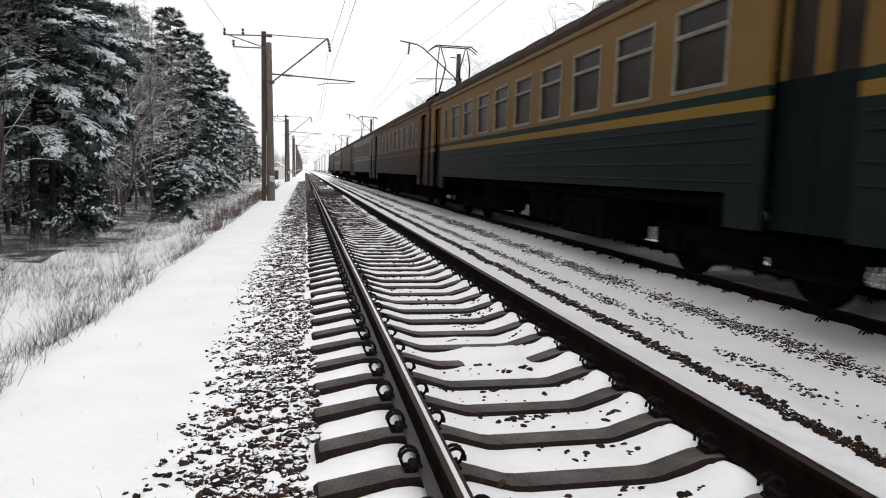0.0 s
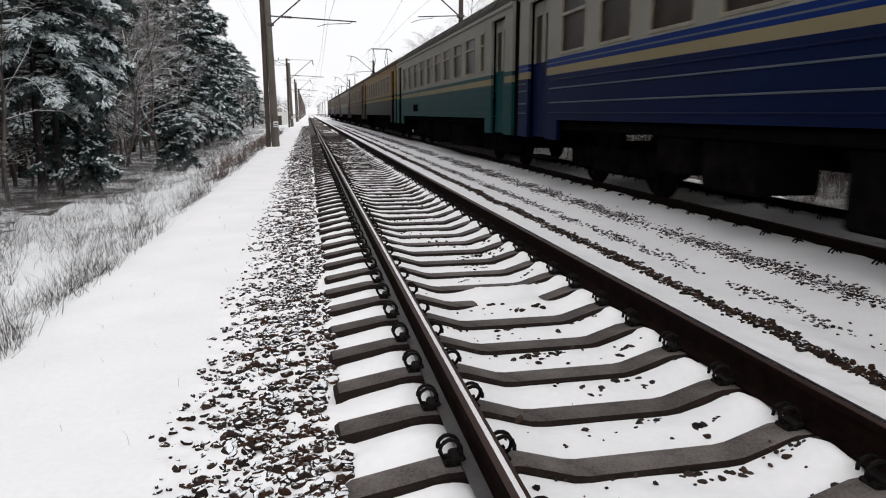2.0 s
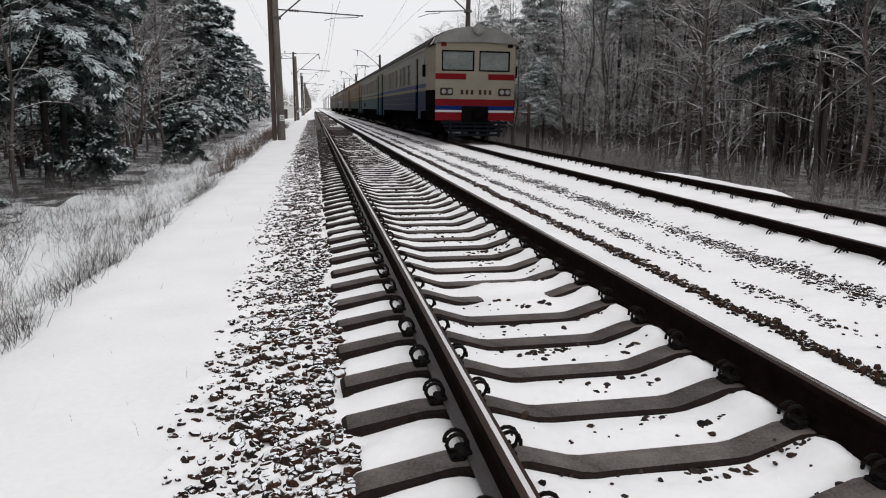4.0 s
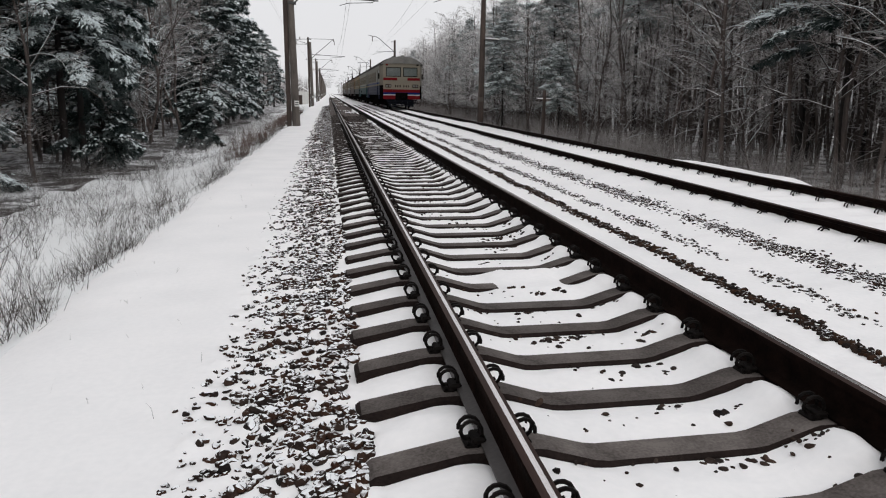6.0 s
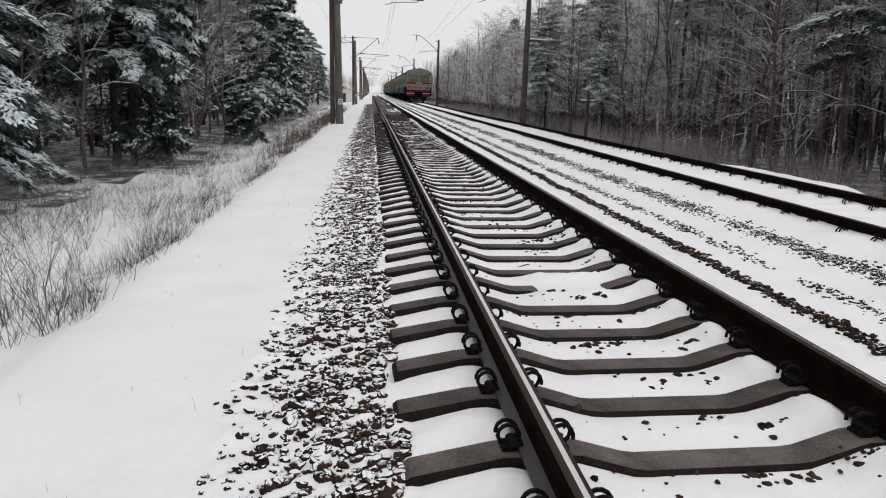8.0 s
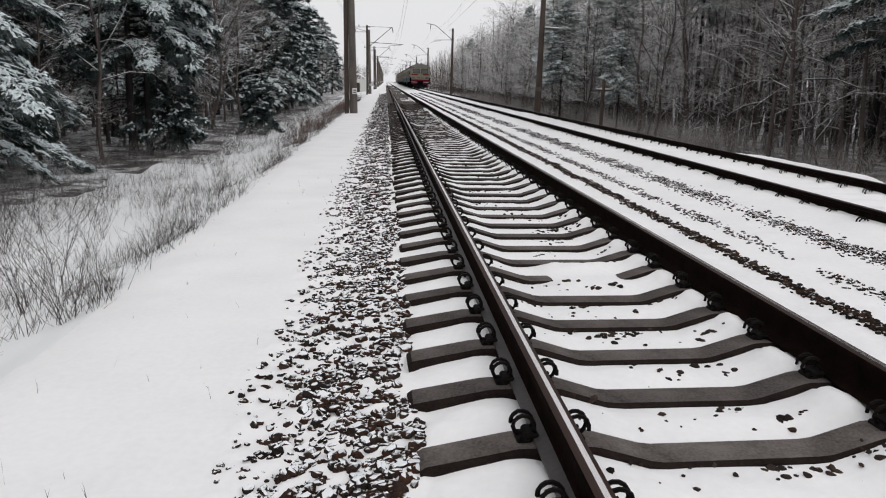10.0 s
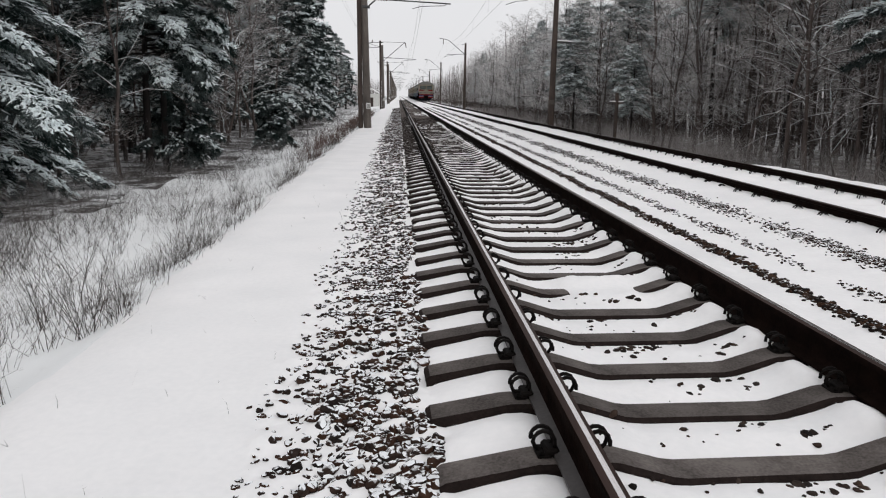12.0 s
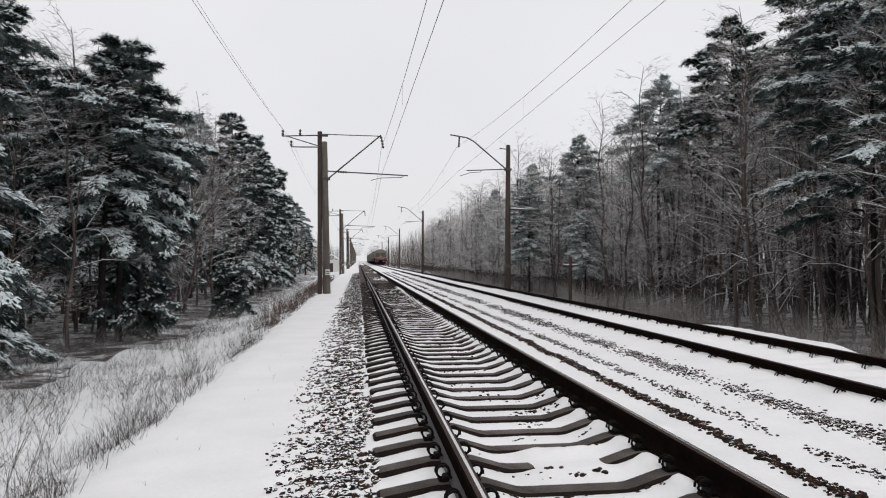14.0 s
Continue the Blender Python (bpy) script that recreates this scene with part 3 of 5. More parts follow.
s.box((-0.34, -0.05, 1.72), (0.34, 0.05, 1.78), 0.01)
s.box((-0.33, -0.06, 1.785), (0.33, 0.06, 1.83), 0.02, 1)
part("crossbar", s, [POLE_DARK, SNOW], marker)


# ---------------------------------------------------------------- trees
def limb_points(rng, base, az, length, rise, droop, n=6):
    d = np.array([math.cos(az), math.sin(az), 0.0])
    side = np.array([-d[1], d[0], 0.0])
    w = rng.normal(0, 0.13)
    return [np.array(base) + d * length * u + side * w * length * math.sin(u * 3) + np.array([0, 0, length * (rise * u - droop * u * u)]) for u in np.linspace(0, 1, n)]


def tufts(rng, centres, dirs, length, width, blades):
    """Needle tufts: tapering blades fanned round each direction."""
    n = len(centres)
    c = np.repeat(centres, blades, 0) + rng.normal(0, 0.03, (n * blades, 3))
    d = np.repeat(dirs, blades, 0) + rng.normal(0, 0.6, (n * blades, 3))
    d[:, 2] -= 0.1
    d /= np.linalg.norm(d, axis=1)[:, None]
    w = np.cross(d, rng.normal(0, 1, (n * blades, 3)))
    w /= np.linalg.norm(w, axis=1)[:, None]
    ln = length * rng.uniform(0.6, 1.3, (n * blades, 1))
    wd = width * rng.uniform(0.6, 1.3, (n * blades, 1))
    return np.stack([c + w * wd, c + d * ln, c - w * wd], 1)


def snow_fingers(rng, starts, dirs, lengths, width):
    """Long low ridges of snow lying along the branchlets, drooping at the tip."""
    n = len(starts)
    side = np.cross(dirs, np.array([0, 0, 1.0]))
    side /= np.linalg.norm(side, axis=1)[:, None] + 1e-6
    up = np.array([0, 0, 1.0])
    w = width * rng.uniform(0.6, 1.4, (n, 1))
    bow = rng.normal(0, 0.06, (n, 1))
    left, top, right = [], [], []
    for u, wide in ((0.0, 0.35), (0.3, 1.0), (0.65, 0.85), (1.0, 0.15)):
        c = starts + dirs * lengths * u + side * bow * math.sin(u * 3.1) - up * lengths * 0.16 * u * u
        c = c + rng.normal(0, 0.012, (n, 3))
        k = w * wide * rng.uniform(0.75, 1.25, (n, 1))
        left.append(c - side * k - up * k * 0.55)
        right.append(c + side * k - up * k * 0.55)
        top.append(c + up * k * 0.55)
    out = []
    for i in range(3):
        for p, q in ((left, top), (top, right)):
            out.append(np.stack([p[i], p[i + 1], q[i + 1]], 1))
            out.append(np.stack([p[i], q[i + 1], q[i]], 1))
    return np.concatenate(out, 0)


def pine(name, label, seed, height, base, reach, shape, count, snow=0.75, trunk_r=0.16, lean=0.0, density=1.0, twin=False, fine=False, needles=None):
    """A snow-laden conifer: trunk, limbs with their branchlets, needles, and the snow on the boughs."""
    rng = np.random.default_rng(seed)
    tree = tagged(new(name), label, "tree", "snowy trees")
    wood = Shape()
    bend = rng.normal(0, 0.12, 2)
    spine = lambda z: np.array([bend[0] * math.sin(z / height * 3) + lean * z, bend[1] * math.sin(z / height * 2.3), z])
    zs = np.linspace(-0.3, height, 12)
    wood.tube([spine(z) for z in zs], [trunk_r * (1 - 0.9 * max(0, z) / height) + (0.06 if z < 0 else 0) for z in zs], 8)
    if twin:
        zt = np.linspace(-0.3, height * 0.7, 8)
        wood.tube([spine(z) + np.array([0.42 + z * 0.012, 0.2, 0]) for z in zt], [trunk_r * 0.85 * (1 - 0.8 * max(0, z) / height) for z in zt], 8)
    for i in range(14 if base > 1.2 else 0):
        z = rng.uniform(0.5, base + 0.5)
        pts = limb_points(rng, spine(z), rng.uniform(0, 6.28), rng.uniform(0.3, 1.5), 0.1, 0.35, 4)
        wood.tube(pts, [0.016, 0.012, 0.008, 0.004], 3, 0, False)
    starts, dirs, lens, laden_ = [], [], [], []
    up = np.array([0, 0, 1.0])
    for i in range(count):
        laden = rng.choice([0.15, 0.6, 1.0, 1.0])
        u = (i + rng.random()) / count
        z = base + (height * 0.985 - base) * u ** 0.95
        v = (z - base) / (height - base)
        if shape == "cone":
            r = reach * min(1.0, 0.6 + 1.8 * v) * (1 - v ** 2.0) ** 0.75 * (0.8 + 0.2 * math.sin(v * 11 + seed)) + 0.22
        else:
            r = reach * (math.sin(min(1, v * 0.95 + 0.16) * math.pi) ** 0.6) * (1 - 0.25 * v) + 0.25
        r *= rng.uniform(0.5, 1.2)
        az = i * 2.399 + rng.normal(0, 0.4)
        rise, droop = (0.6 * v + 0.1, 0.55 - 0.3 * v) if shape == "cone" else (0.4 + 0.3 * v, 0.55 - 0.3 * v)
        pts = limb_points(rng, spine(z), az, r, rise, droop)
        wood.tube(pts, [max(0.008, 0.014 + 0.011 * r) * (1 - 0.8 * k / 5) for k in range(6)], 4, 0, False)
        many = int(density * (8 + 15 * r))
        for n_ in range(many):
            k = 0.16 + 0.84 * ((n_ + rng.random()) / many) ** 0.75
            j = min(4, int(k * 5))
            out = pts[j + 1] - pts[j]
            p = pts[j] + out * (k * 5 - j)
            out = out / np.linalg.norm(out)
            side = np.array([-out[1], out[0], 0]) * (1 if n_ % 2 else -1)
            fan = 0.25 if k > 0.93 else rng.uniform(0.6, 1.3)
            d = out + side * fan + up * rng.uniform(-0.35, 0.12) + rng.normal(0, 0.12, 3)
            starts.append(p + rng.normal(0, 0.03, 3))
            dirs.append(d / np.linalg.norm(d))
            lens.append((0.24 + 0.24 * r * (1.15 - k)) * rng.uniform(0.6, 1.25))
            laden_.append(laden * min(1.0, 0.25 + k))
    st, di, ln, la = np.array(starts), np.array(dirs), np.array(lens)[:, None], np.array(laden_)
    part("trunk", wood, BARK, tree, smooth=True)
    # needles in tufts along every branchlet, hanging a little below it
    steps = 5 if fine else 4
    us = rng.uniform(0.05, 1.05, (len(st), steps, 1))
    cs = st[:, None, :] + di[:, None, :] * ln[:, None, :] * us - up * (0.16 * ln[:, None, :] * us * us + 0.02)
    cs = cs.reshape(-1, 3)
    ds = np.repeat(di, steps, 0) - up * 0.12
    part("crown", quads_mesh("crown", tufts(rng, cs, ds, 0.17 if fine else 0.2, 0.010 if fine else 0.02, 11 if fine else 6), needles or NEEDLES, 3), None, tree, "dark green needles")
    keep = rng.random(len(st)) < snow * 0.66 * la
    twice = 7 if fine else 3
    sp, sd, sl = (np.repeat(a[keep], twice, 0) for a in (st, di, ln))
    sp = sp + sd * sl * rng.uniform(0.0, 0.55, sl.shape) + rng.normal(0, 0.075, sp.shape) * np.array([1, 1, 0.45])
    sd = sd + rng.normal(0, 0.35, sd.shape) * np.array([1, 1, 0.5])
    sl = sl * rng.uniform(0.2, 0.5, sl.shape)
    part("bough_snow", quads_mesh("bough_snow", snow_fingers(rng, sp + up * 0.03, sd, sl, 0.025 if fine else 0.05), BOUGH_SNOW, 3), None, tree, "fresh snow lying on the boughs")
    return tree


def bare_tree(name, label, seed, height, trunk_r, spread_, limbs, lean=0.0, start=0.25, twig=None, wide=0.008):
    """A leafless tree: trunk, limbs with side twigs, and frost-white twigs."""
    rng = np.random.default_rng(seed)
    tree = tagged(new(name), label, "tree", "bare trees")
    wood, snow_ = Shape(), Shape()
    starts, ends = [], []
    bend = rng.normal(0, 0.4, 2)
    wave = rng.uniform(0, 6.28, 2)
    spine = lambda z: np.array([bend[0] * math.sin(z / height * 2.6) + 0.11 * math.sin(z * 1.1 + wave[0]) + lean * z, bend[1] * math.sin(z / height * 2.0) + 0.1 * math.sin(z * 1.3 + wave[1]), z])
    zs = np.linspace(-0.3, height, 18)
    wood.tube([spine(z) for z in zs], [trunk_r * (1 - 0.88 * max(0, z) / height) for z in zs], 7)
    for i in range(limbs):
        v = start + (0.97 - start) * (i + rng.random()) / limbs
        z = height * v
        ln = spread_ * (1.15 - v) * rng.uniform(0.5, 1.25) + 0.3
        az = i * 2.399 + rng.normal(0, 0.9)
        pts = limb_points(rng, spine(z), az, ln, rng.uniform(0.4, 2.0), rng.uniform(0.0, 0.9), 5)
        wood.tube(pts, [trunk_r * 0.3 * (1.1 - v) * (1 - 0.75 * k / 4) + 0.006 for k in range(5)], 4, 0, False)
        if i % 2:
            r = trunk_r * 0.3 * (1.1 - v)
            snow_.tube([p + np.array([0, 0, r + 0.006]) for p in pts], [0.009, 0.012, 0.011, 0.009, 0.004], 3, 0, False)
        for _ in range(int(5 + 4 * ln)):
            k = rng.uniform(0.2, 1)
            j = min(3, int(k * 4))
            p = pts[j] + (pts[j + 1] - pts[j]) * (k * 4 - j)
            tl = rng.uniform(0.35, 1.0)
            t2 = limb_points(rng, p, az + rng.choice([-1, 1]) * rng.uniform(0.3, 1.1), tl, rng.uniform(0.1, 0.9), rng.uniform(-0.1, 0.5), 3)
            for q, r_ in ((p, t2[1]), (t2[1], t2[2])):
                starts.append(q), ends.append(r_)
            for _ in range(3):
                q = t2[1] if rng.random() < 0.5 else t2[2]
                t3 = limb_points(rng, q, az + rng.uniform(-1.6, 1.6), rng.uniform(0.15, 0.5), rng.uniform(-0.1, 0.8), 0.2, 2)
                starts.append(t3[0]), ends.append(t3[1])
    st, en = np.array(starts), np.array(ends)
    d = en - st
    w = np.cross(d, rng.normal(0, 1, d.shape))
    w /= np.linalg.norm(w, axis=1)[:, None]
    fine = quads_mesh("crown", np.stack([st + w * wide, en, st - w * wide], 1), twig or TWIG, 3)
    part("trunk", wood, BARK_GREY, tree, smooth=True)
    tagged(part("crown", fine, None, tree, "fine twigs white with frost"), kind="stuff")
    tagged(part("branch_snow", snow_, BOUGH_SNOW, tree, "snow lying along the branches"), kind="stuff")
    return tree


DARK_PINE = "dark pine with drooping boughs under fresh snow"
TALL_PINE = "tall pine with a bare trunk and snowy crown"
pines = [
    pine("pine_tree", DARK_PINE, 1, 10.0, 1.3, 2.5, "cone", 84, 1.5, 0.15),
    pine("pine_tree", DARK_PINE, 2, 11.5, 3.0, 2.6, "cone", 84, 1.5, 0.17, twin=True),
    pine("pine_tree", TALL_PINE, 3, 12.5, 6.2, 2.2, "round", 70, 2.3, 0.14, needles=HAZE_FROST_NEEDLES),
    pine("pine_tree", TALL_PINE, 4, 13.5, 7.0, 2.3, "round", 70, 2.3, 0.15, 0.01),
    pine("spruce_tree", "young bushy spruce with snow on its boughs", 5, 6.0, 0.3, 1.8, "cone", 84, 0.8, 0.1),
    pine("spruce_tree", "young bushy spruce with snow on its boughs", 6, 3.2, 0.2, 1.2, "cone", 52, 0.9, 0.06),
    pine("pine_tree", "large pine with snow-laden boughs hanging low", 7, 14.0, 0.55, 3.5, "cone", 176, 1.8, 0.19, fine=True),
    pine("pine_tree", "pine with twin dark trunks and snowy crown", 8, 9.0, 3.0, 3.2, "cone", 100, 1.8, 0.125, 0.08, twin=True, fine=True),
    pine("pine_tree", "tall pine with reddish trunk and snowy boughs", 9, 12.5, 4.0, 2.6, "round", 74, 2.6, 0.105, fine=True),
    pine("pine_tree", "slim pine with frost and snow, coloured paler for distance haze", 10, 11.5, 3.6, 2.3, "round", 84, 2.6, 0.12, needles=HAZE_FROST_NEEDLES),
]
SLENDER = "slender leafless tree with frosted branches"
bares = [
    bare_tree("bare_tree", SLENDER, 11, 11.0, 0.075, 2.6, 34),
    bare_tree("bare_tree", SLENDER, 12, 12.0, 0.085, 2.2, 34, 0.03),
    bare_tree("bare_tree", "leaning leafless tree with snow along its branches", 13, 9.5, 0.075, 3.4, 30, -0.09, 0.15),
    bare_tree("bare_tree", "tall leafless tree with thin frosted twigs", 14, 13.0, 0.10, 2.6, 36, 0.0, 0.3),
    bare_tree("young_tree", "thin leafless sapling with frosted twigs", 15, 5.0, 0.035, 1.6, 22, 0.05, 0.15),
    bare_tree("young_tree", "thin leafless sapling with frosted twigs", 16, 3.6, 0.025, 1.3, 20, -0.06, 0.1),
    bare_tree("bare_tree", "slim frosted leafless tree coloured paler for distance haze", 17, 11.0, 0.07, 2.6, 40, 0.02, 0.1, HAZE_FROST_TWIG, 0.013),
    bare_tree("bare_tree", "slim frosted leafless tree coloured paler for distance haze", 18, 9.0, 0.06, 2.4, 36, -0.04, 0.08, HAZE_FROST_TWIG, 0.013),
]
used = set()


def plant(src, x, y, turn=0.0, size=1.0, squash=1.0):
    m = Matrix.Translation((x, y, ground_height(x, y) - 0.02)) @ Matrix.Rotation(radians(turn), 4, "Z")
    if src.name not in used:
        used.add(src.name)
        src.matrix_basis = m @ Matrix.Scale(size, 4)
        return src
    ob = copy_thing(src, m)
    ob.scale = (size, size, size * squash)
    return ob


P, B = pines, bares
# left edge of the wood
for i, x, y, turn, size in (
    (7, -9.15, 22.4, 0, 1.0), (4, -8.35, 23.6, 10, 0.7), (1, -14.5, 13.5, 30, 1.0), (0, -15.5, 21.0, 140, 1.1), (1, -13.5, 25.0, 220, 1.0), (0, -17.0, 26.5, 60, 1.1), (1, -18.0, 16.0, 80, 1.05), (6, -11.3, 15.6, 0, 1.04), (0, -13.4, 17.5, 100, 1.0),
    (0, -9.6, 47.5, 60, 1.2), (0, -8.9, 51.0, 290, 1.14), (0, -9.0, 56.0, 90, 1.08), (1, -9.6, 61.0, 10, 1.0), (0, -9.2, 67.0, 150, 0.85),
    (0, -12.4, 30.0, 0, 1.0), (1, -12.0, 36.0, 30, 1.0), (0, -12.5, 56.0, 80, 1.0), (0, -13.0, 43.0, 10, 1.12), (2, -12.6, 49.0, 60, 1.0), (3, -13.6, 38.0, 200, 0.95),
    (3, -16, 18, 10, 0.9), (2, -16, 23, 20, 0.95), (3, -15.5, 29, 90, 0.9), (2, -16, 35, 90, 0.9), (2, -16, 44, 10, 1.0), (0, -11.2, 76, 10, 0.95), (1, -10.5, 85, 70, 0.9), (0, -11.5, 95, 10, 0.95), (2, -11, 110, 10, 0.9), (5, -7.0, 31, 0, 0.7), (5, -9.3, 12.0, 40, 0.7), (5, -8.9, 10.6, 170, 0.5), (0, -10.5, 125, 10, 0.9),
):
    plant(P[i], x, y, turn, size)
# wood beyond the far track
for i, x, y, turn, size in (
    (8, 12.6, 17.8, 0, 0.95), (9, 9.9, 46.5, 20, 0.66), (9, 10.8, 37.5, 200, 0.46), (9, 11.5, 55.0, 100, 0.8), (3, 14.6, 22.5, 120, 1.0), (2, 15.8, 26.0, 50, 0.9), (3, 15.2, 30.0, 100, 1.02), (2, 17.5, 23.0, 70, 1.0), (3, 18.5, 27.5, 20, 1.0), (2, 15.2, 37.5, 150, 1.03), (3, 18, 33, 220, 0.98), (2, 17, 38, 20, 0.95),
    (9, 14.0, 49.0, 30, 1.0), (9, 15.6, 52.5, 90, 0.95), (9, 13.4, 60.0, 10, 0.95), (9, 14.4, 66.0, 200, 0.92), (9, 13.0, 75.0, 30, 0.9), (2, 18, 19, 10, 0.9),
    (9, 15, 95, 40, 0.85), (9, 13.5, 130, 80, 0.9),
):
    plant(P[i], x, y, turn, size)
rnd = random.Random(5)
for k in range(210):
    y = 12 + 116 * rnd.random() ** 1.5
    x = 10.6 + 12 * rnd.random() ** 1.2 + max(0.0, (24 - y) * 0.16)
    i = rnd.choice([0, 0, 1, 1, 2, 2, 3, 4, 5, 5])
    # farther trees mostly take the twigs with haze in their colour
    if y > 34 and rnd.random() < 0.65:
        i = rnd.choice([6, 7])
    plant(B[i], x, y, rnd.uniform(0, 360), rnd.uniform(0.75, 1.02))
for k in range(80):
    y = 9 + 80 * rnd.random() ** 1.3
    x = -9.6 - 9 * rnd.random() ** 1.2
    i = rnd.choice([0, 1, 3, 3, 4, 4, 5, 5])
    plant(B[i], x, y, rnd.uniform(0, 360), rnd.uniform(0.55, 0.85))


plant(B[0], -9.0, 19.7, 30, 0.8)
plant(B[1], -9.3, 27.8, 200, 0.7)
for i, x, y, turn, size in ((2, -9.4, 34.0, 20, 0.95), (0, -9.9, 36.5, 80, 0.95), (3, -9.2, 39.0, 150, 0.8), (2, -9.6, 42.0, 260, 1.0), (0, -9.0, 44.0, 310, 0.85), (2, -11.0, 38.0, 120, 1.0)):
    plant(B[i], x, y, turn, size)
for i, x, y, turn, size in ((6, 11.2, 76.0, 40, 1.0), (7, 11.8, 70.0, 200, 0.95), (6, 10.9, 84.0, 10, 1.0), (7, 11.4, 62.0, 90, 0.9), (6, 11.2, 53.0, 300, 0.8), (7, 10.2, 49.0, 120, 0.8), (6, 10.6, 43.0, 10, 0.7)):
    plant(B[i], x, y, turn, size)


def deep_woods(name, label, x0, x1, y0, y1, count, seed, low, high, twig):
    """The depth of the wood: thin stems and frosted branches, too many to count."""
    rng = np.random.default_rng(seed)
    stems, cs, ds = Shape(), [], []
    for _ in range(count):
        x = x0 + (x1 - x0) * rng.random()
        y = y0 + (y1 - y0) * rng.random() ** 1.7
        h = rng.uniform(low, high)
        g = np.array([x, y, -1.3])
        top = g + np.array([rng.normal(0, 0.5), rng.normal(0, 0.5), h])
        r = rng.uniform(0.035, 0.1)
        stems.tube([g, g * 0.75 + top * 0.25 + rng.normal(0, 0.13, 3), (g + top) / 2 + rng.normal(0, 0.2, 3), g * 0.25 + top * 0.75 + rng.normal(0, 0.15, 3), top], [r, r * 0.85, r * 0.7, r * 0.4, 0.012], 4, 0, False)
        n = 26
        v = rng.uniform(0.08, 1, n) ** 0.8
        c = g + (top - g) * v[:, None]
        d = rng.normal(0, 1, (n, 3))
        d[:, 2] = np.abs(d[:, 2]) * 0.6 + 0.1
        d /= np.linalg.norm(d, axis=1)[:, None]
        cs.append(c)
        ds.append(d)
    cs, ds = np.concatenate(cs), np.concatenate(ds)
    woods = tagged(new(name), label, "woods", kind="stuff")
    part("stems", stems, BARK_GREY, woods)
    tagged(part("branches", quads_mesh("branches", tufts(rng, cs, ds, 1.25, 0.016, 2), twig, 3), None, woods), kind="stuff")
    woods.children[0]["kind"] = "stuff"
    return woods


deep_woods("deep_woods", "dense frosted woodland behind the first trees", 14, 32, 4, 190, 2300, 3, 7.5, 11.5, TWIG)
# the farthest woods on both sides use the haze-paled twig colour
deep_woods("deep_woods", "dense frosted woodland behind the first trees", 12.5, 40, 90, 480, 1500, 6, 8, 12, HAZE_FROST_TWIG)
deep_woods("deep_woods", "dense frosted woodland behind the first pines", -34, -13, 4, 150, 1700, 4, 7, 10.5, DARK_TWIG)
deep_woods("deep_woods", "dense frosted woodland behind the first pines", -40, -12, 110, 480, 900, 5, 8, 11.5, HAZE_FROST_TWIG)


def undergrowth(name, label, mat_, spots, tall, width, seed, spread_=0.35):
    """Thin dry stems in their thousands; spots: array of (x, y)."""
    rng = np.random.default_rng(seed)
    z = np.array([ground_height(x, y) for x, y in spots]) - 0.03
    c = np.column_stack([spots, z])
    n = len(c)
    d = rng.normal(0, spread_, (n, 3))
    d[:, 2] = 1
    h = tall * rng.uniform(0.35, 1.15, (n, 1))
    w = rng.normal(0, 1, (n, 3))
    w[:, 2] = 0
    w /= np.linalg.norm(w, axis=1)[:, None]
    wd = width * rng.uniform(0.6, 1.3, (n, 1))
    stem = np.stack([c + w * wd, c + d * h, c - w * wd], 1)
    k = rng.random((n, 1)) * 0.5 + 0.35
    b = c + d * h * k
    d2 = d + rng.normal(0, 0.7, (n, 3))
    twig = np.stack([b + w * wd * 0.7, b + d2 * h * 0.4, b - w * wd * 0.7], 1)
    return tagged(part(name, quads_mesh(name, np.concatenate([stem, twig]), mat_, 3), None), label, "undergrowth", kind="stuff")


rng = np.random.default_rng(8)


def scatter(count, x0, x1, y0, y1, power, keep):
    out = []
    while len(out) < count:
        x, y = rng.uniform(x0, x1), y0 + (y1 - y0) * rng.random() ** power
        if rng.random() < keep(x, y):
            out.append((x, y))
    return np.array(out)


FROST_GRASS = material("frosted_grass", (0.045, 0.04, 0.039), (0.36, 0.35, 0.35), 0.9, 0.8, 0, 0, 6)
PALE_SCRUB = material("frosted_scrub", (0.12, 0.106, 0.1), (0.5, 0.475, 0.465), 0.9, 0.8, 0, 0, 6)
clump = lambda s, o: lambda x, y: max(0.0, 0.25 + 1.8 * fbm(x, y, s, o))
undergrowth("dry_grass", "dry brown grass poking through verge snow", DRY_GRASS, scatter(4200, -4.9, -3.5, 2.5, 60, 1.6, lambda x, y: max(0.0, 0.1 + 2.0 * fbm(x, y, 1.5, 40.0)) * math.exp(-((x + 3.85) / 0.45) ** 2)), 0.3, 0.003, 1, 0.4)
undergrowth("verge_grass", "sparse frosted grass on the snowy verge", FROST_GRASS, scatter(2600, -7.0, -4.0, 4, 70, 1.4, clump(0.7, 41.0)), 0.3, 0.0032, 2, 0.5)
undergrowth("verge_grass", "clumps of dark dead grass in the verge snow", DRY_GRASS, scatter(6500, -8.2, -4.3, 5, 60, 1.7, lambda x, y: max(0.0, 2.4 * fbm(x, y, 0.8, 51.0) + 0.12 * (-5.0 - x))), 0.32, 0.003, 11, 0.7)
undergrowth("reddish_weeds", "dry reddish weeds along the embankment edge", RED_STALK, scatter(2600, -5.2, -3.7, 18, 75, 1.2, clump(0.3, 42.0)), 0.6, 0.006, 3, 0.25)
undergrowth("forest_edge_scrub", "brown frosted scrub at the edge of the wood", FROST_GRASS, scatter(7000, -11, -6.3, 6, 80, 1.3, clump(0.5, 43.0)), 0.6, 0.004, 4, 0.6)
undergrowth("forest_edge_scrub", "dark brown brush at the foot of the pines", DRY_GRASS, scatter(6500, -10.5, -6.2, 6, 70, 1.7, clump(0.6, 47.0)), 0.55, 0.0035, 9, 0.8)
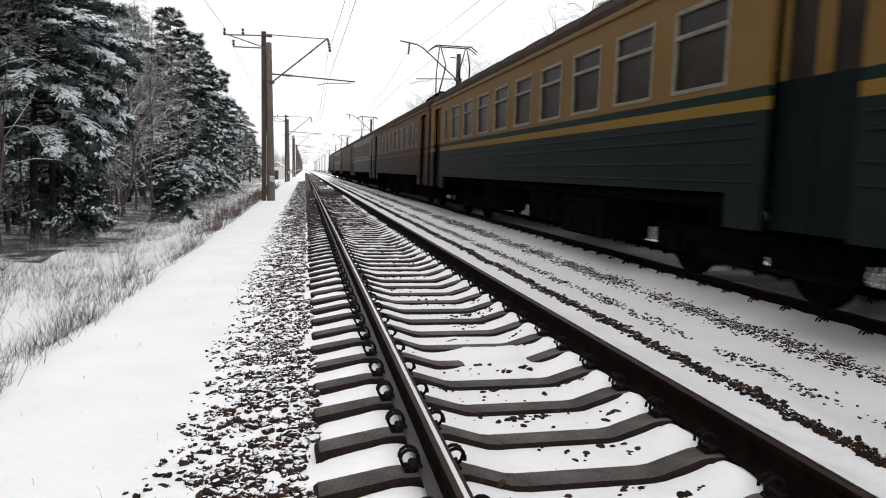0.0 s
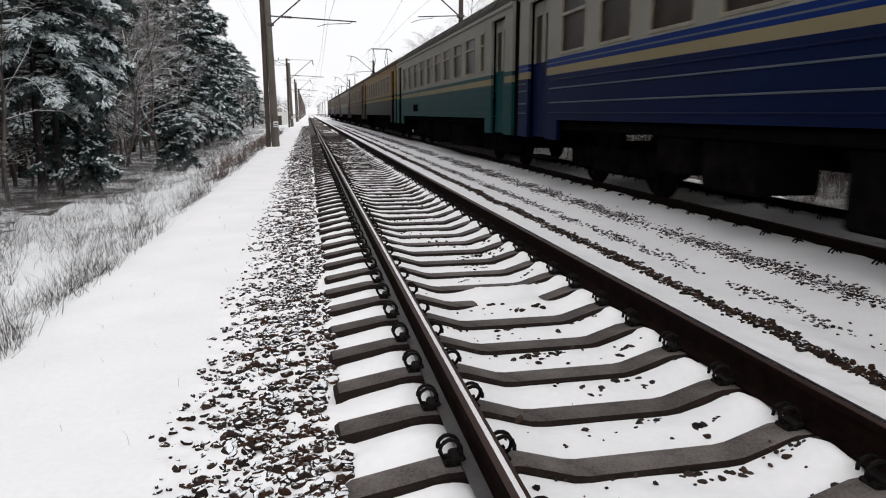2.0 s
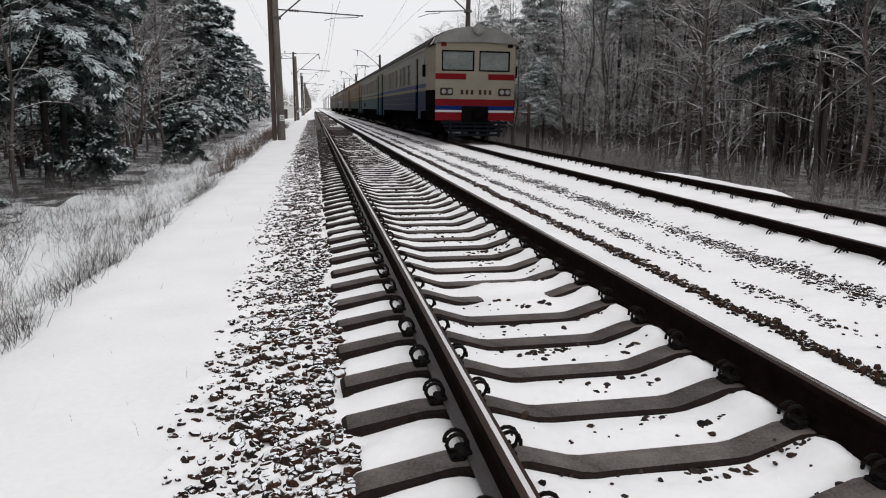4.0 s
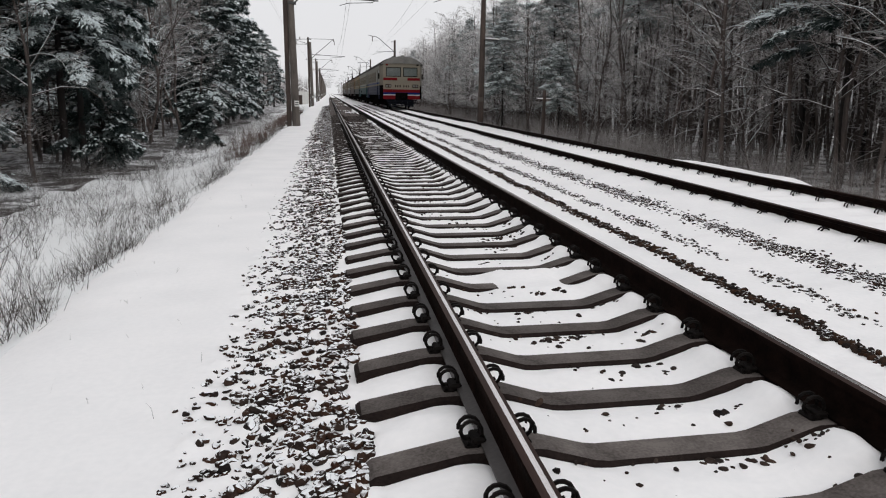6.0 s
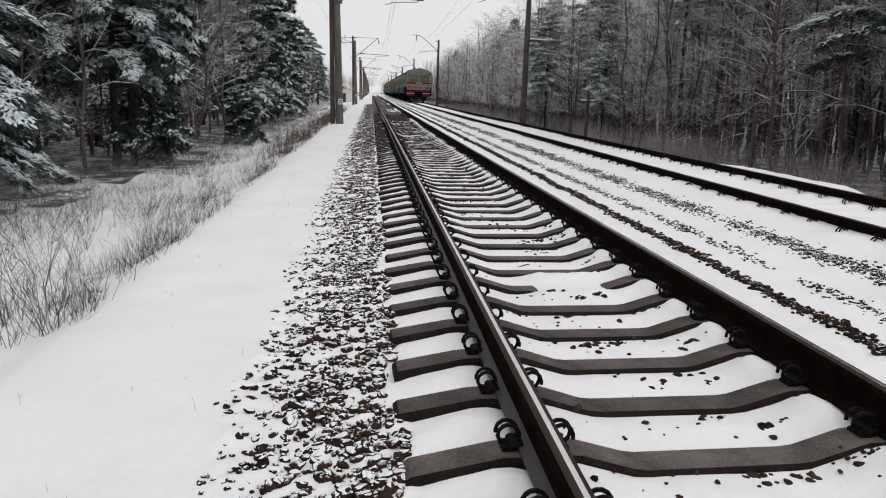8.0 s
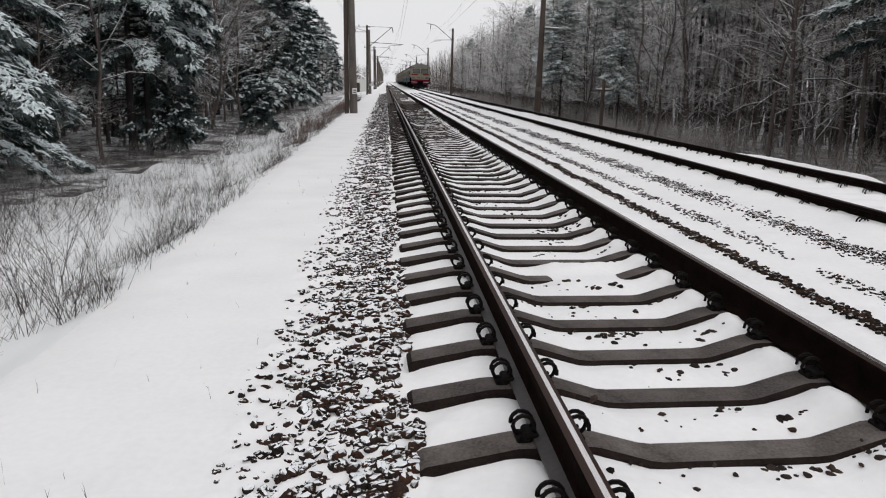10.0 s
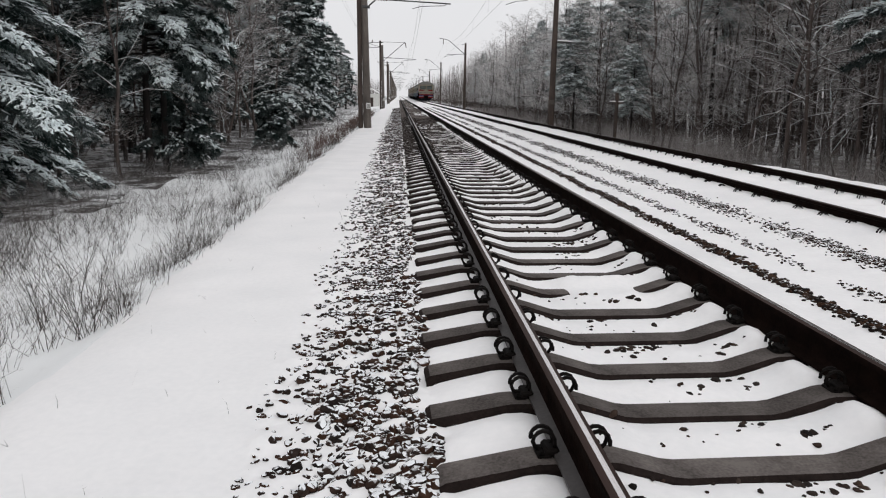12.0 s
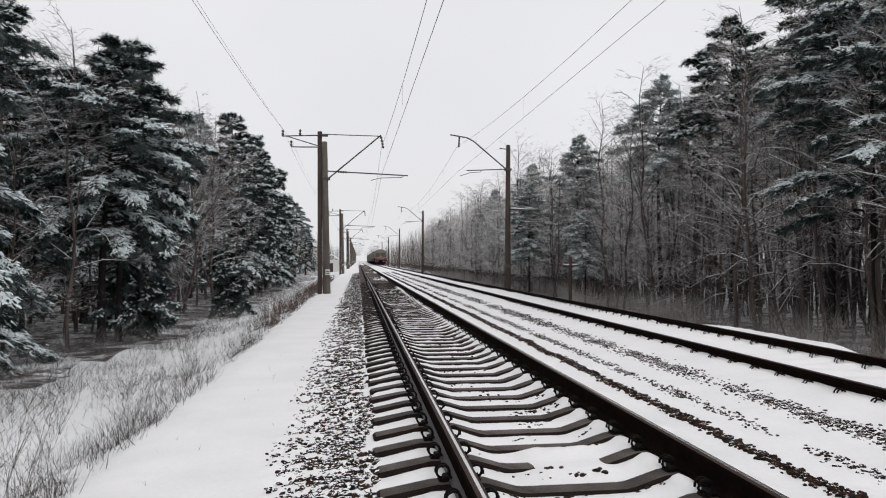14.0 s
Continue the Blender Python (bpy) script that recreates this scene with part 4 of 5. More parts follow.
undergrowth("forest_edge_scrub", "grey-brown frosted scrub below the embankment", PALE_SCRUB, scatter(22000, 8.9, 14.5, 6, 120, 1.5, clump(0.4, 44.0)), 1.15, 0.0045, 5, 0.65)
undergrowth("forest_edge_scrub", "dark brown scrub below the embankment", DRY_GRASS, scatter(2200, 8.6, 16, 6, 110, 1.5, clump(0.4, 45.0)), 1.1, 0.0045, 6, 0.4)
undergrowth("snow_stalks", "few thin stalks standing in the path snow", DRY_GRASS, scatter(40, -3.3, -2.2, 2.2, 14, 1.2, lambda x, y: 1.0), 0.1, 0.002, 7, 0.3)


def bush(seed, tall, stems):
    """A leafless bush: arching stems that fork into fine side twigs."""
    rng_ = np.random.default_rng(seed)
    ob = tagged(new("bush"), "leafless brown bush with thin stems in the snow", "bush", "verge bushes")
    wood = Shape()
    for i in range(stems):
        az = rng_.uniform(0, 6.28)
        pts = limb_points(rng_, (rng_.normal(0, 0.07), rng_.normal(0, 0.07), -0.05), az, tall * rng_.uniform(0.15, 0.6), 1.0, 0.0, 6)
        rise = tall * rng_.uniform(0.45, 1.0)
        pts = [p + np.array([rng_.normal(0, 0.012), rng_.normal(0, 0.012), rise * (k / 5) ** 0.8]) for k, p in enumerate(pts)]
        wood.tube(pts, [0.0036, 0.003, 0.0025, 0.002, 0.0015, 0.0009], 4, 0, False)
        for _ in range(6):
            j = int(rng_.integers(1, 6))
            t2 = limb_points(rng_, pts[j], az + rng_.normal(0, 1.4), rng_.uniform(0.05, 0.16), rng_.uniform(0.6, 2.2), 0.2, 4)
            wood.tube(t2, [0.0022, 0.0018, 0.0014, 0.0009], 3, 0, False)
            for q in t2[1:3]:
                t3 = limb_points(rng_, q, az + rng_.normal(0, 1.8), rng_.uniform(0.03, 0.09), rng_.uniform(0.4, 1.8), 0.1, 2)
                wood.tube(t3, [0.0014, 0.0008], 3, 0, False)
    tagged(part("stem", wood, DRY_GRASS, ob), kind="stuff")
    return ob


bushes = [bush(1, 0.95, 13), bush(2, 0.7, 10), bush(3, 0.8, 16)]
rnd = random.Random(21)
spots = [(-3.85, 4.9, 0.95), (-4.3, 5.4, 0.7), (-3.85, 7.6, 0.5), (-4.0, 8.5, 0.55), (-4.1, 4.1, 0.6), (-3.9, 10.2, 0.55)] + [(rnd.uniform(-6.2, -3.95), rnd.uniform(5, 36), rnd.uniform(0.35, 0.65)) for _ in range(24)]
for x, y, size in spots:
    plant(bushes[rnd.randrange(3)], x, y, rnd.uniform(0, 360), size)

hut = tagged(new("trackside_hut"), "small pale trackside hut with a snowy roof", "hut")
hut.matrix_basis = pose(-7.0, 150.0, -1.1)
s = Shape()
s.box((-1.6, -2, 0), (1.6, 2, 2.7), 0.03)
part("wall", s, WHITE_PAINT, hut)
s = Shape()
s.extrude([(-1.9, 2.6), (0, 3.7), (1.9, 2.6), (1.9, 2.75), (0, 3.9), (-1.9, 2.75)], -2.2, 2.2)
part("roof", s, SNOW, hut)
s = Shape()
s.box((-0.5, -2.03, 0), (0.4, -1.98, 2.0), 0.01)
part("door", s, POLE_DARK, hut)


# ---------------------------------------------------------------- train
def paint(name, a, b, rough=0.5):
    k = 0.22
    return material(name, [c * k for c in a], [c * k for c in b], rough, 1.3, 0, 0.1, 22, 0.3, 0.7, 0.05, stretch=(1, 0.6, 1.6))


GLASS = material("dusty_dark_glass", (0.009, 0.0065, 0.005), (0.026, 0.019, 0.015), 0.3, 1.1, 0, 0.0, 9, spec=0.12)
FRAME = material("window_frame_paint", (0.10, 0.09, 0.07), (0.18, 0.16, 0.12), 0.6, 8)
BLACK = material("underframe_grime", (0.002, 0.0018, 0.0018), (0.007, 0.006, 0.006), 0.9, 5, 0, 0.3, 30, spec=0.0)
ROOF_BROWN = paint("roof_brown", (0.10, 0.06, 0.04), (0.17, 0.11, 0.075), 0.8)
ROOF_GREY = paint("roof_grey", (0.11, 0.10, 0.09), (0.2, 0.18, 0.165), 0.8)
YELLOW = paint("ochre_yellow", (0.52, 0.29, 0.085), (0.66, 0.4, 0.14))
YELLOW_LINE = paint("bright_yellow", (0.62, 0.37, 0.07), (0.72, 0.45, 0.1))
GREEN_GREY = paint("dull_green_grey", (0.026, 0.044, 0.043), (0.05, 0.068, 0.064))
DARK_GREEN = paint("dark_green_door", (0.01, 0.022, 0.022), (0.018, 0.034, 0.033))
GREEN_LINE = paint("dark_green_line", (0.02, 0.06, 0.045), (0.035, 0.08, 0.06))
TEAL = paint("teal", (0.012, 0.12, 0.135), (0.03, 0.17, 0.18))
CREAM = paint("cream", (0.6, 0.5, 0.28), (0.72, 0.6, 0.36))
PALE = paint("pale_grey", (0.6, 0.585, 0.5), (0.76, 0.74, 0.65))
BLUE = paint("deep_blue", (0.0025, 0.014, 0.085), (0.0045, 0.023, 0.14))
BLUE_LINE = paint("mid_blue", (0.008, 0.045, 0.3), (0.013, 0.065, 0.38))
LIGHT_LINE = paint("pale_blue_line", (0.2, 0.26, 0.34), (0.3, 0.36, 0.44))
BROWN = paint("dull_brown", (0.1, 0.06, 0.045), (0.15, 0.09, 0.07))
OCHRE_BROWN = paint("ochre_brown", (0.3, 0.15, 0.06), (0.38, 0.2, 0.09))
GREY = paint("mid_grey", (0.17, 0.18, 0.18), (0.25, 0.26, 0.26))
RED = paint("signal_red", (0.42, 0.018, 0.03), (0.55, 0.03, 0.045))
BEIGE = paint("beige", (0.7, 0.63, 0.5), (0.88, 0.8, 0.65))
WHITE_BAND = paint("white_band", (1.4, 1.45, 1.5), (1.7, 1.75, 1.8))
LENS = material("lamp_lens", (0.12, 0.12, 0.11), (0.2, 0.2, 0.19), 0.15, 8)

HALF_LEN, HALF_W = 9.8, 1.74
WIN_LOW, WIN_TOP = 2.38, 3.32
LIVERIES = {
    "yellow": ([(1.32, 2.1, GREEN_GREY), (2.1, 2.22, YELLOW_LINE), (2.22, 2.32, GREEN_LINE), (2.32, 3.66, YELLOW)], ROOF_BROWN, DARK_GREEN, GREEN_GREY, None),
    "teal": ([(1.32, 2.06, TEAL), (2.06, 2.2, CREAM), (2.2, 2.29, TEAL), (2.29, 3.66, PALE)], ROOF_GREY, TEAL, TEAL, None),
    "blue": ([(1.32, 2.08, BLUE), (2.08, 2.21, CREAM), (2.21, 2.265, BLUE_LINE), (2.265, 2.285, LIGHT_LINE), (2.285, 2.35, BLUE_LINE), (2.35, 3.66, PALE)], ROOF_GREY, BLUE, BLUE, LIGHT_LINE),
    "brown": ([(1.32, 2.1, BROWN), (2.1, 2.2, OCHRE_BROWN), (2.2, 2.32, BROWN), (2.32, 3.66, OCHRE_BROWN)], ROOF_BROWN, BROWN, BROWN, None),
    "grey": ([(1.32, 2.1, GREY), (2.1, 2.25, PALE), (2.25, 2.32, GREY), (2.32, 3.66, PALE)], ROOF_GREY, GREY, GREY, None),
}
# nine wide windows and a narrow one by the vestibule, from one end or the other
ROW = [(6.85 - 1.585 * i, 1.1) for i in range(9)] + [(-7.2, 0.46)]
WINDOWS = {1: ROW, -1: [(-c, w) for c, w in ROW]}
DOORS = [-8.63, 8.63]


def window_meshes(wide):
    h = (WIN_TOP - WIN_LOW) / 2
    f = Shape()
    for lo, hi in (((-wide / 2, -h), (-wide / 2 + 0.05, h)), ((wide / 2 - 0.05, -h), (wide / 2, h)), ((-wide / 2 + 0.05, -h), (wide / 2 - 0.05, -h + 0.05)), ((-wide / 2 + 0.05, h - 0.05), (wide / 2 - 0.05, h)), ((-wide / 2 + 0.05, h * 0.3), (wide / 2 - 0.05, h * 0.3 + 0.05))):
        f.box((-0.012, lo[0], lo[1]), (0.05, hi[0], hi[1]), 0.008)
    p = Shape()
    p.box((0.028, -wide / 2 + 0.01, -h + 0.01), (0.036, wide / 2 - 0.01, h - 0.01))
    return f.mesh("window_frame", FRAME), p.mesh("pane", GLASS)


WIN_MESH = {w: window_meshes(w) for w in (1.1, 0.46)}


def wheelset_mesh():
    s = Shape()
    for c in (-0.8, 0.8):
        sgn = 1 if c > 0 else -1
        xs = [c - sgn * 0.07, c - sgn * 0.04, c - sgn * 0.038, c + sgn * 0.065, c + sgn * 0.067]
        s.tube([(x, 0, 0) for x in (xs if sgn > 0 else xs)], [0.44, 0.505, 0.48, 0.472, 0.40], 24)
        for k in range(6):
            a = k * math.pi / 3
            s.box((c + sgn * 0.066 - 0.01, 0.28, -0.035), (c + sgn * 0.066 + 0.012, 0.36, 0.035), 0.0, 1, Matrix.Rotation(a, 4, "X"))
    s.tube([(-1.05, 0, 0), (1.05, 0, 0)], 0.085, 12)
    return s.mesh("wheelset", [BLACK, RUST], False)


def bogie_mesh():
    s = Shape()
    for x in (-1.08, 1.08):
        s.box((x - 0.08, -1.58, 0.62), (x + 0.08, 1.58, 0.86), 0.03)
        s.box((x - 0.1, -0.55, 0.45), (x + 0.1, 0.55, 0.66), 0.04)
        for y in (-1.2, 1.2):
            s.box((x - 0.13, y - 0.2, 0.48), (x + 0.13, y + 0.2, 0.82), 0.05)
            for d in (-0.33, 0.33):
                s.tube([(x, y + d, 0.5), (x, y + d, 0.85)], 0.09, 10)
        s.tube([(x, -0.25, 0.8), (x, -0.25, 1.2)], 0.12, 10)
        s.tube([(x, 0.25, 0.8), (x, 0.25, 1.2)], 0.12, 10)
    s.box((-1.0, -0.25, 0.6), (1.0, 0.25, 0.95), 0.05)
    s.box((-1.0, -1.58, 0.66), (1.0, -1.46, 0.8), 0.02)
    s.box((-1.0, 1.46, 0.66), (1.0, 1.58, 0.8), 0.02)
    return s.mesh("bogie", BLACK)


WHEELSET, BOGIE = wheelset_mesh(), bogie_mesh()


def pantograph(car, y):
    base, mid, top = 4.62, 5.6, 6.5
    s = Shape()
    s.box((-0.66, y - 0.9, base - 0.03), (0.66, y + 0.9, base + 0.02), 0.01)
    frame_ = part("pantograph", s, BLACK, car, "raised dark steel pantograph")
    rods = []
    for x in (-0.6, 0.6):
        for d in (-1, 1):
            rods.append(("lower_arm", [(x, y + d * 0.35, base), (x * 0.8, y + d * 1.05, mid)], 0.026))
            rods.append(("upper_arm", [(x * 0.8, y + d * 1.05, mid), (x * 0.9, y + d * 0.12, top)], 0.02))
    for d in (-0.18, 0.18):
        rods.append(("contact_strip", [(-0.98, y + d, top - 0.16), (-0.72, y + d, top + 0.03), (0.72, y + d, top + 0.03), (0.98, y + d, top - 0.16)], 0.024))
    for name, pts, r in rods:
        s = Shape()
        s.tube(pts, r, 6)
        part(name, s, BLACK, frame_)
    for x in (-0.6, 0.6):
        for d in (-0.7, 0.7):
            s = Shape()
            insulator(s, (x, y + d, 4.25), (x, y + d, 4.62), 3, 0.08, 0)
            part("insulator", s, CERAMIC, car)


def sheet(ys, zs, cell, x0, x1, mats):
    """One connected panel in the yz plane, x0 outside and x1 inside; cell(y, z) gives a material or None for an opening."""
    sh = Shape()
    ids = {}

    def vert(x, i, j):
        if (x, i, j) not in ids:
            ids[(x, i, j)] = len(sh.v)
            sh.v.append((x, ys[i], zs[j]))
        return ids[(x, i, j)]

    grid = {(i, j): cell((ys[i] + ys[i + 1]) / 2, (zs[j] + zs[j + 1]) / 2) for i in range(len(ys) - 1) for j in range(len(zs) - 1)}
    for (i, j), m in grid.items():
        if m is None:
            continue
        if m not in mats:
            mats.append(m)
        k = mats.index(m)
        for x in (x0, x1):
            sh.f.append(tuple(vert(x, *p) for p in ((i, j), (i + 1, j), (i + 1, j + 1), (i, j + 1))))
            sh.m.append(k)
        for (di, dj), (p, q) in (((-1, 0), ((i, j), (i, j + 1))), ((1, 0), ((i + 1, j), (i + 1, j + 1))), ((0, -1), ((i, j), (i + 1, j))), ((0, 1), ((i, j + 1), (i + 1, j + 1)))):
            if grid.get((i + di, j + dj)) is None:
                sh.f.append((vert(x0, *p), vert(x0, *q), vert(x1, *q), vert(x1, *p)))
                sh.m.append(k)
    return sh


def side_wall(car, livery, sign, cab, way):
    """One side of a car round its openings, with its ribs and cornice."""
    rows, roof, _, _, rib = livery
    cuts = [(c - w / 2, c + w / 2, WIN_LOW, WIN_TOP) for c, w in WINDOWS[way] if not (cab and c < -5.2)]
    cuts += [(d - 0.56, d + 0.56, 0.0, 3.46) for d in DOORS if not (cab and d < 0)]
    if cab:
        cuts += [(-6.96, -6.24, 0.0, 3.4)]
    start = -HALF_LEN + (0.8 if cab else 0.0)
    ys = sorted({start, HALF_LEN, 7.5} | ({-7.5} if not cab else set()) | {y for c in cuts for y in c[:2]})
    zs = sorted({0.98, 1.32, WIN_LOW, WIN_TOP, 3.46, 3.4} | {z for r in rows for z in r[:2]})

    def cell(y, z):
        for y0, y1, z0, z1 in cuts:
            if y0 < y < y1 and z0 < z < z1:
                return None
        if z < 1.32:
            return rows[0][2] if (y > 7.5 or (y < -7.5 and not cab)) else None
        return next(m for z0, z1, m in rows if z0 < z < z1)

    x = sign * HALF_W
    mats = []
    sh = sheet(ys, zs, cell, x, x - sign * 0.06, mats)
    part("side_wall", sh, mats, car)
    low = rows[0][2]
    for z in (1.42, 1.6, 1.84, 1.98):
        r = Shape()
        r.box((min(x, x + sign * 0.016), -7.9 if not cab else -6.1, z), (max(x, x + sign * 0.016), 7.9, z + 0.022), 0.005)
        part("rib", r, rib if (rib and z in (1.6, 1.84)) else low, car)
        for d in ((1,) if cab else (-1, 1)):
            r = Shape()
            a, b = sorted((d * 9.26, d * (HALF_LEN - 0.03)))
            r.box((min(x, x + sign * 0.016), a, z), (max(x, x + sign * 0.016), b, z + 0.022), 0.005)
            part("rib", r, rib or low, car)
    r = Shape()
    r.box((min(x, x + sign * 0.035), start, 3.58), (max(x, x + sign * 0.035), HALF_LEN, 3.66), 0.01)
    part("cornice", r, rows[-1][2], car)


def build_car(kind, label, cab=False, panto=False, way=1):
    livery = LIVERIES[kind]
    rows, roof_mat, door_mat, _, _ = livery
    car = tagged(new("train_car"), label, "train car", "cars of the passing train")
    for sign in (-1, 1):
        side_wall(car, livery, sign, cab, way)
    prof = [(-HALF_W, 3.66), (-1.7, 3.8), (-1.55, 3.98), (-1.25, 4.16), (-0.8, 4.31), (-0.3, 4.39), (0.3, 4.39), (0.8, 4.31), (1.25, 4.16), (1.55, 3.98), (1.7, 3.8), (HALF_W, 3.66)]
    s = Shape()
    s.extrude(prof, -HALF_LEN + (0.35 if cab else 0.0), HALF_LEN)
    for i in range(1, 12):
        y = -HALF_LEN + i * 1.63
        s.extrude([(x * 1.004, z + 0.012) for x, z in prof], y - 0.02, y + 0.02)
    part("roof", s, roof_mat, car, "curved ribbed roof", False)
    s = Shape()
    ends = [HALF_LEN - 0.05] if cab else [-HALF_LEN, HALF_LEN - 0.05]
    for y in ends:
        s.box((-HALF_W + 0.06, y, 1.0), (HALF_W - 0.06, y + 0.05, 3.68), 0)
        d = -1 if y < 0 else 1
        part("end_wall", s, BLACK, car)
        for x in (-0.62, 0.5):
            s = Shape()
            s.box((x, min(y, y + d * 0.24), 1.15), (x + 0.12, max(y, y + d * 0.24) + 0.01, 3.3))
            part("gangway_post", s, BLACK, car)
        s = Shape()
    s = Shape()
    s.box((-1.6, -HALF_LEN + 0.2, 1.16), (1.6, HALF_LEN - 0.05, 1.3), 0.03)
    part("floor_frame", s, BLACK, car)
    rnd_ = random.Random(len(label) + (3 if panto else 0))
    for y0, y1, z0 in ((-4.0, -2.3, 0.62), (-1.9, -0.5, 0.72), (-0.4, 0.95, 0.56), (2.2, 3.2, 0.7), (3.5, 4.3, 0.8)):
        for x in (-1.52, 0.72):
            if rnd_.random() < 0.85:
                s = Shape()
                s.box((x, y0, z0 - 0.1), (x + 0.8, y1, 1.17), 0.04)
                part("equipment_box", s, BLACK, car)
    for y in (-6.65, 6.65):
        bog = part("bogie", BOGIE, None, car, m=pose(0, y, LIFT))
        for d in (-1.2, 1.2):
            part("wheelset", WHEELSET, None, car, m=pose(0, y + d, 0.665 + LIFT))
    for sign in (-1, 1):
        turn = 0 if sign < 0 else 180
        for c, w in WINDOWS[way]:
            if cab and c < -5.2:
                continue
            f = part("window", WIN_MESH[w][0], None, car, m=pose(sign * HALF_W, c, (WIN_LOW + WIN_TOP) / 2, 0, 0, turn))
            part("pane", WIN_MESH[w][1], None, f)
        for d in ([8.63] if cab else DOORS) + ([-6.6] if cab else []):
            wide = 0.36 if d == -6.6 else 0.56
            x = sign * HALF_W
            for k in (-1, 1):
                a, b = sorted((0.008 * k, wide * k))
                ms = []
                leaf = sheet([d + a, d + a + 0.09, d + b - 0.09, d + b], [1.0, 2.35, 3.2, 3.44], lambda yy, zz: None if (d + a + 0.09 < yy < d + b - 0.09 and 2.35 < zz < 3.2) else (door_mat if zz < 2.35 else rows[-1][2]), x - sign * 0.11, x - sign * 0.16, ms)
                door = part("door_leaf", leaf, ms, car)
                s = Shape()
                s.box((min(x - sign * 0.13, x - sign * 0.14), d + a + 0.08, 2.34), (max(x - sign * 0.13, x - sign * 0.14), d + b - 0.08, 3.21))
                part("pane", s, GLASS, door)
            s = Shape()
            s.box((min(x, x - sign * 0.3), d - 0.5, 0.62), (max(x, x - sign * 0.3), d + 0.5, 0.66), 0.01)
            part("step", s, BLACK, car)
    for i in range(5):
        s = Shape()
        y = -6.4 + 3.2 * i
        for x in (-0.55, 0.15):
            s = Shape()
            s.box((x, y - 0.35, 4.3), (x + 0.4, y + 0.35, 4.56), 0.08)
            part("roof_vent", s, roof_mat, car)
    if panto:
        pantograph(car, -5.0)
        s = Shape()
        s.box((-0.5, -3.2, 4.3), (0.5, -1.6, 4.75), 0.06)
        s.box((-0.4, -0.8, 4.3), (0.4, 0.4, 4.68), 0.06)
        part("roof_gear", s, BLACK, car, "dark electrical boxes on the roof")
    return car


def cab_front(car):
    """The flat cab face at the train's tail, with lamps, bands and plough."""
    y0 = -HALF_LEN + 0.02
    W = 1.5
    bands = [(1.0, 1.3, RED), (1.3, 1.38, WHITE_BAND), (1.38, 1.54, BLUE_LINE), (1.54, 1.78, RED), (1.78, 3.9, BEIGE)]

    def face(x, z):
        if 2.79 < z < 3.53 and (-1.27 < x < -0.05 or 0.13 < x < 1.3):
            return None
        return next(m for z0, z1, m in bands if z0 < z < z1)

    mats = []
    s = sheet([-W, -1.27, -0.05, 0.13, 1.3, W], [1.0, 1.3, 1.38, 1.54, 1.78, 2.79, 3.53, 3.9], face, y0, y0 + 0.1, mats)
    s.v = [(y, x, z) for x, y, z in s.v]
    part("cab_face", s, mats, car, "beige cab face with red, blue and white bands")
    for sg in (-1, 1):
        for z0, z1, m in ((1.0, 2.1, BLACK), (2.1, 3.7, BEIGE)):
            s = Shape()
            p = [(sg * W, y0), (sg * HALF_W, y0 + 0.8), (sg * (HALF_W - 0.06), y0 + 0.8), (sg * (W - 0.06), y0 + 0.08)]
            vs = [(x, y, z) for z in (z0, z1) for x, y in p]
            s.add(vs, [(0, 1, 5, 4), (1, 2, 6, 5), (2, 3, 7, 6), (3, 0, 4, 7), (0, 3, 2, 1), (4, 5, 6, 7)])
            part("corner_panel", s, m, car)
    for x0, x1 in ((-1.27, -0.05), (0.13, 1.3)):
        f = Shape()
        for lo, hi in (((x0, 2.79), (x0 + 0.05, 3.53)), ((x1 - 0.05, 2.79), (x1, 3.53)), ((x0 + 0.05, 2.79), (x1 - 0.05, 2.84)), ((x0 + 0.05, 3.48), (x1 - 0.05, 3.53))):
            f.box((lo[0], y0 - 0.015, lo[1]), (hi[0], y0 + 0.06, hi[1]), 0.01)
        w = part("windscreen", f, BLACK, car)
        g = Shape()
        g.box((x0 + 0.02, y0 + 0.03, 2.81), (x1 - 0.02, y0 + 0.04, 3.51))
        part("pane", g, SCREEN, w)
    for x0, x1 in ((-W, -0.35), (0.48, W)):
        s = Shape()
        s.box((x0, y0 - 0.006, 2.49), (x1, y0 + 0.02, 2.7))
        part("red_band", s, RED, car)
    for x0, x1 in ((-1.32, -0.84), (0.88, 1.36)):
        s = Shape()
        s.box((x0, y0 - 0.05, 1.92), (x1, y0 + 0.02, 2.18), 0.03)
        lamp = part("headlamp_box", s, BROWN, car)
        for k in (0.27, 0.73):
            s = Shape()
            x = x0 + (x1 - x0) * k
            s.tube([(x, y0 - 0.07, 2.05), (x, y0 - 0.03, 2.05)], 0.085, 14)
            part("lens", s, LENS, lamp)
    s = Shape()
    s.tube([(0.05, y0 - 0.2, 4.28), (0.05, y0 + 0.5, 4.28)], [0.2, 0.2], 18)
    top = part("roof_headlamp", s, BROW, car, "round headlamp in the roof brow")
    s = Shape()
    s.tube([(0.05, y0 - 0.215, 4.28), (0.05, y0 - 0.19, 4.28)], 0.15, 18)
    part("lens", s, LENS, top)
    for x in (-1.2, 1.3):
        s = Shape()
        s.box((x - 0.1, y0 - 0.03, 3.66), (x + 0.1, y0 + 0.02, 3.78), 0.02)
        part("tail_lamp", s, RED if x < 0 else BLACK, car)
    # unreadable running number as bars
    for i in range(6):
        s = Shape()
        x = -0.55 + i * 0.19 + (0.12 if i > 2 else 0)
        s.box((x, y0 - 0.004, 1.95), (x + 0.1, y0 + 0.01, 2.12))
        part("number_bar", s, BROWN, car)
    s = Shape()
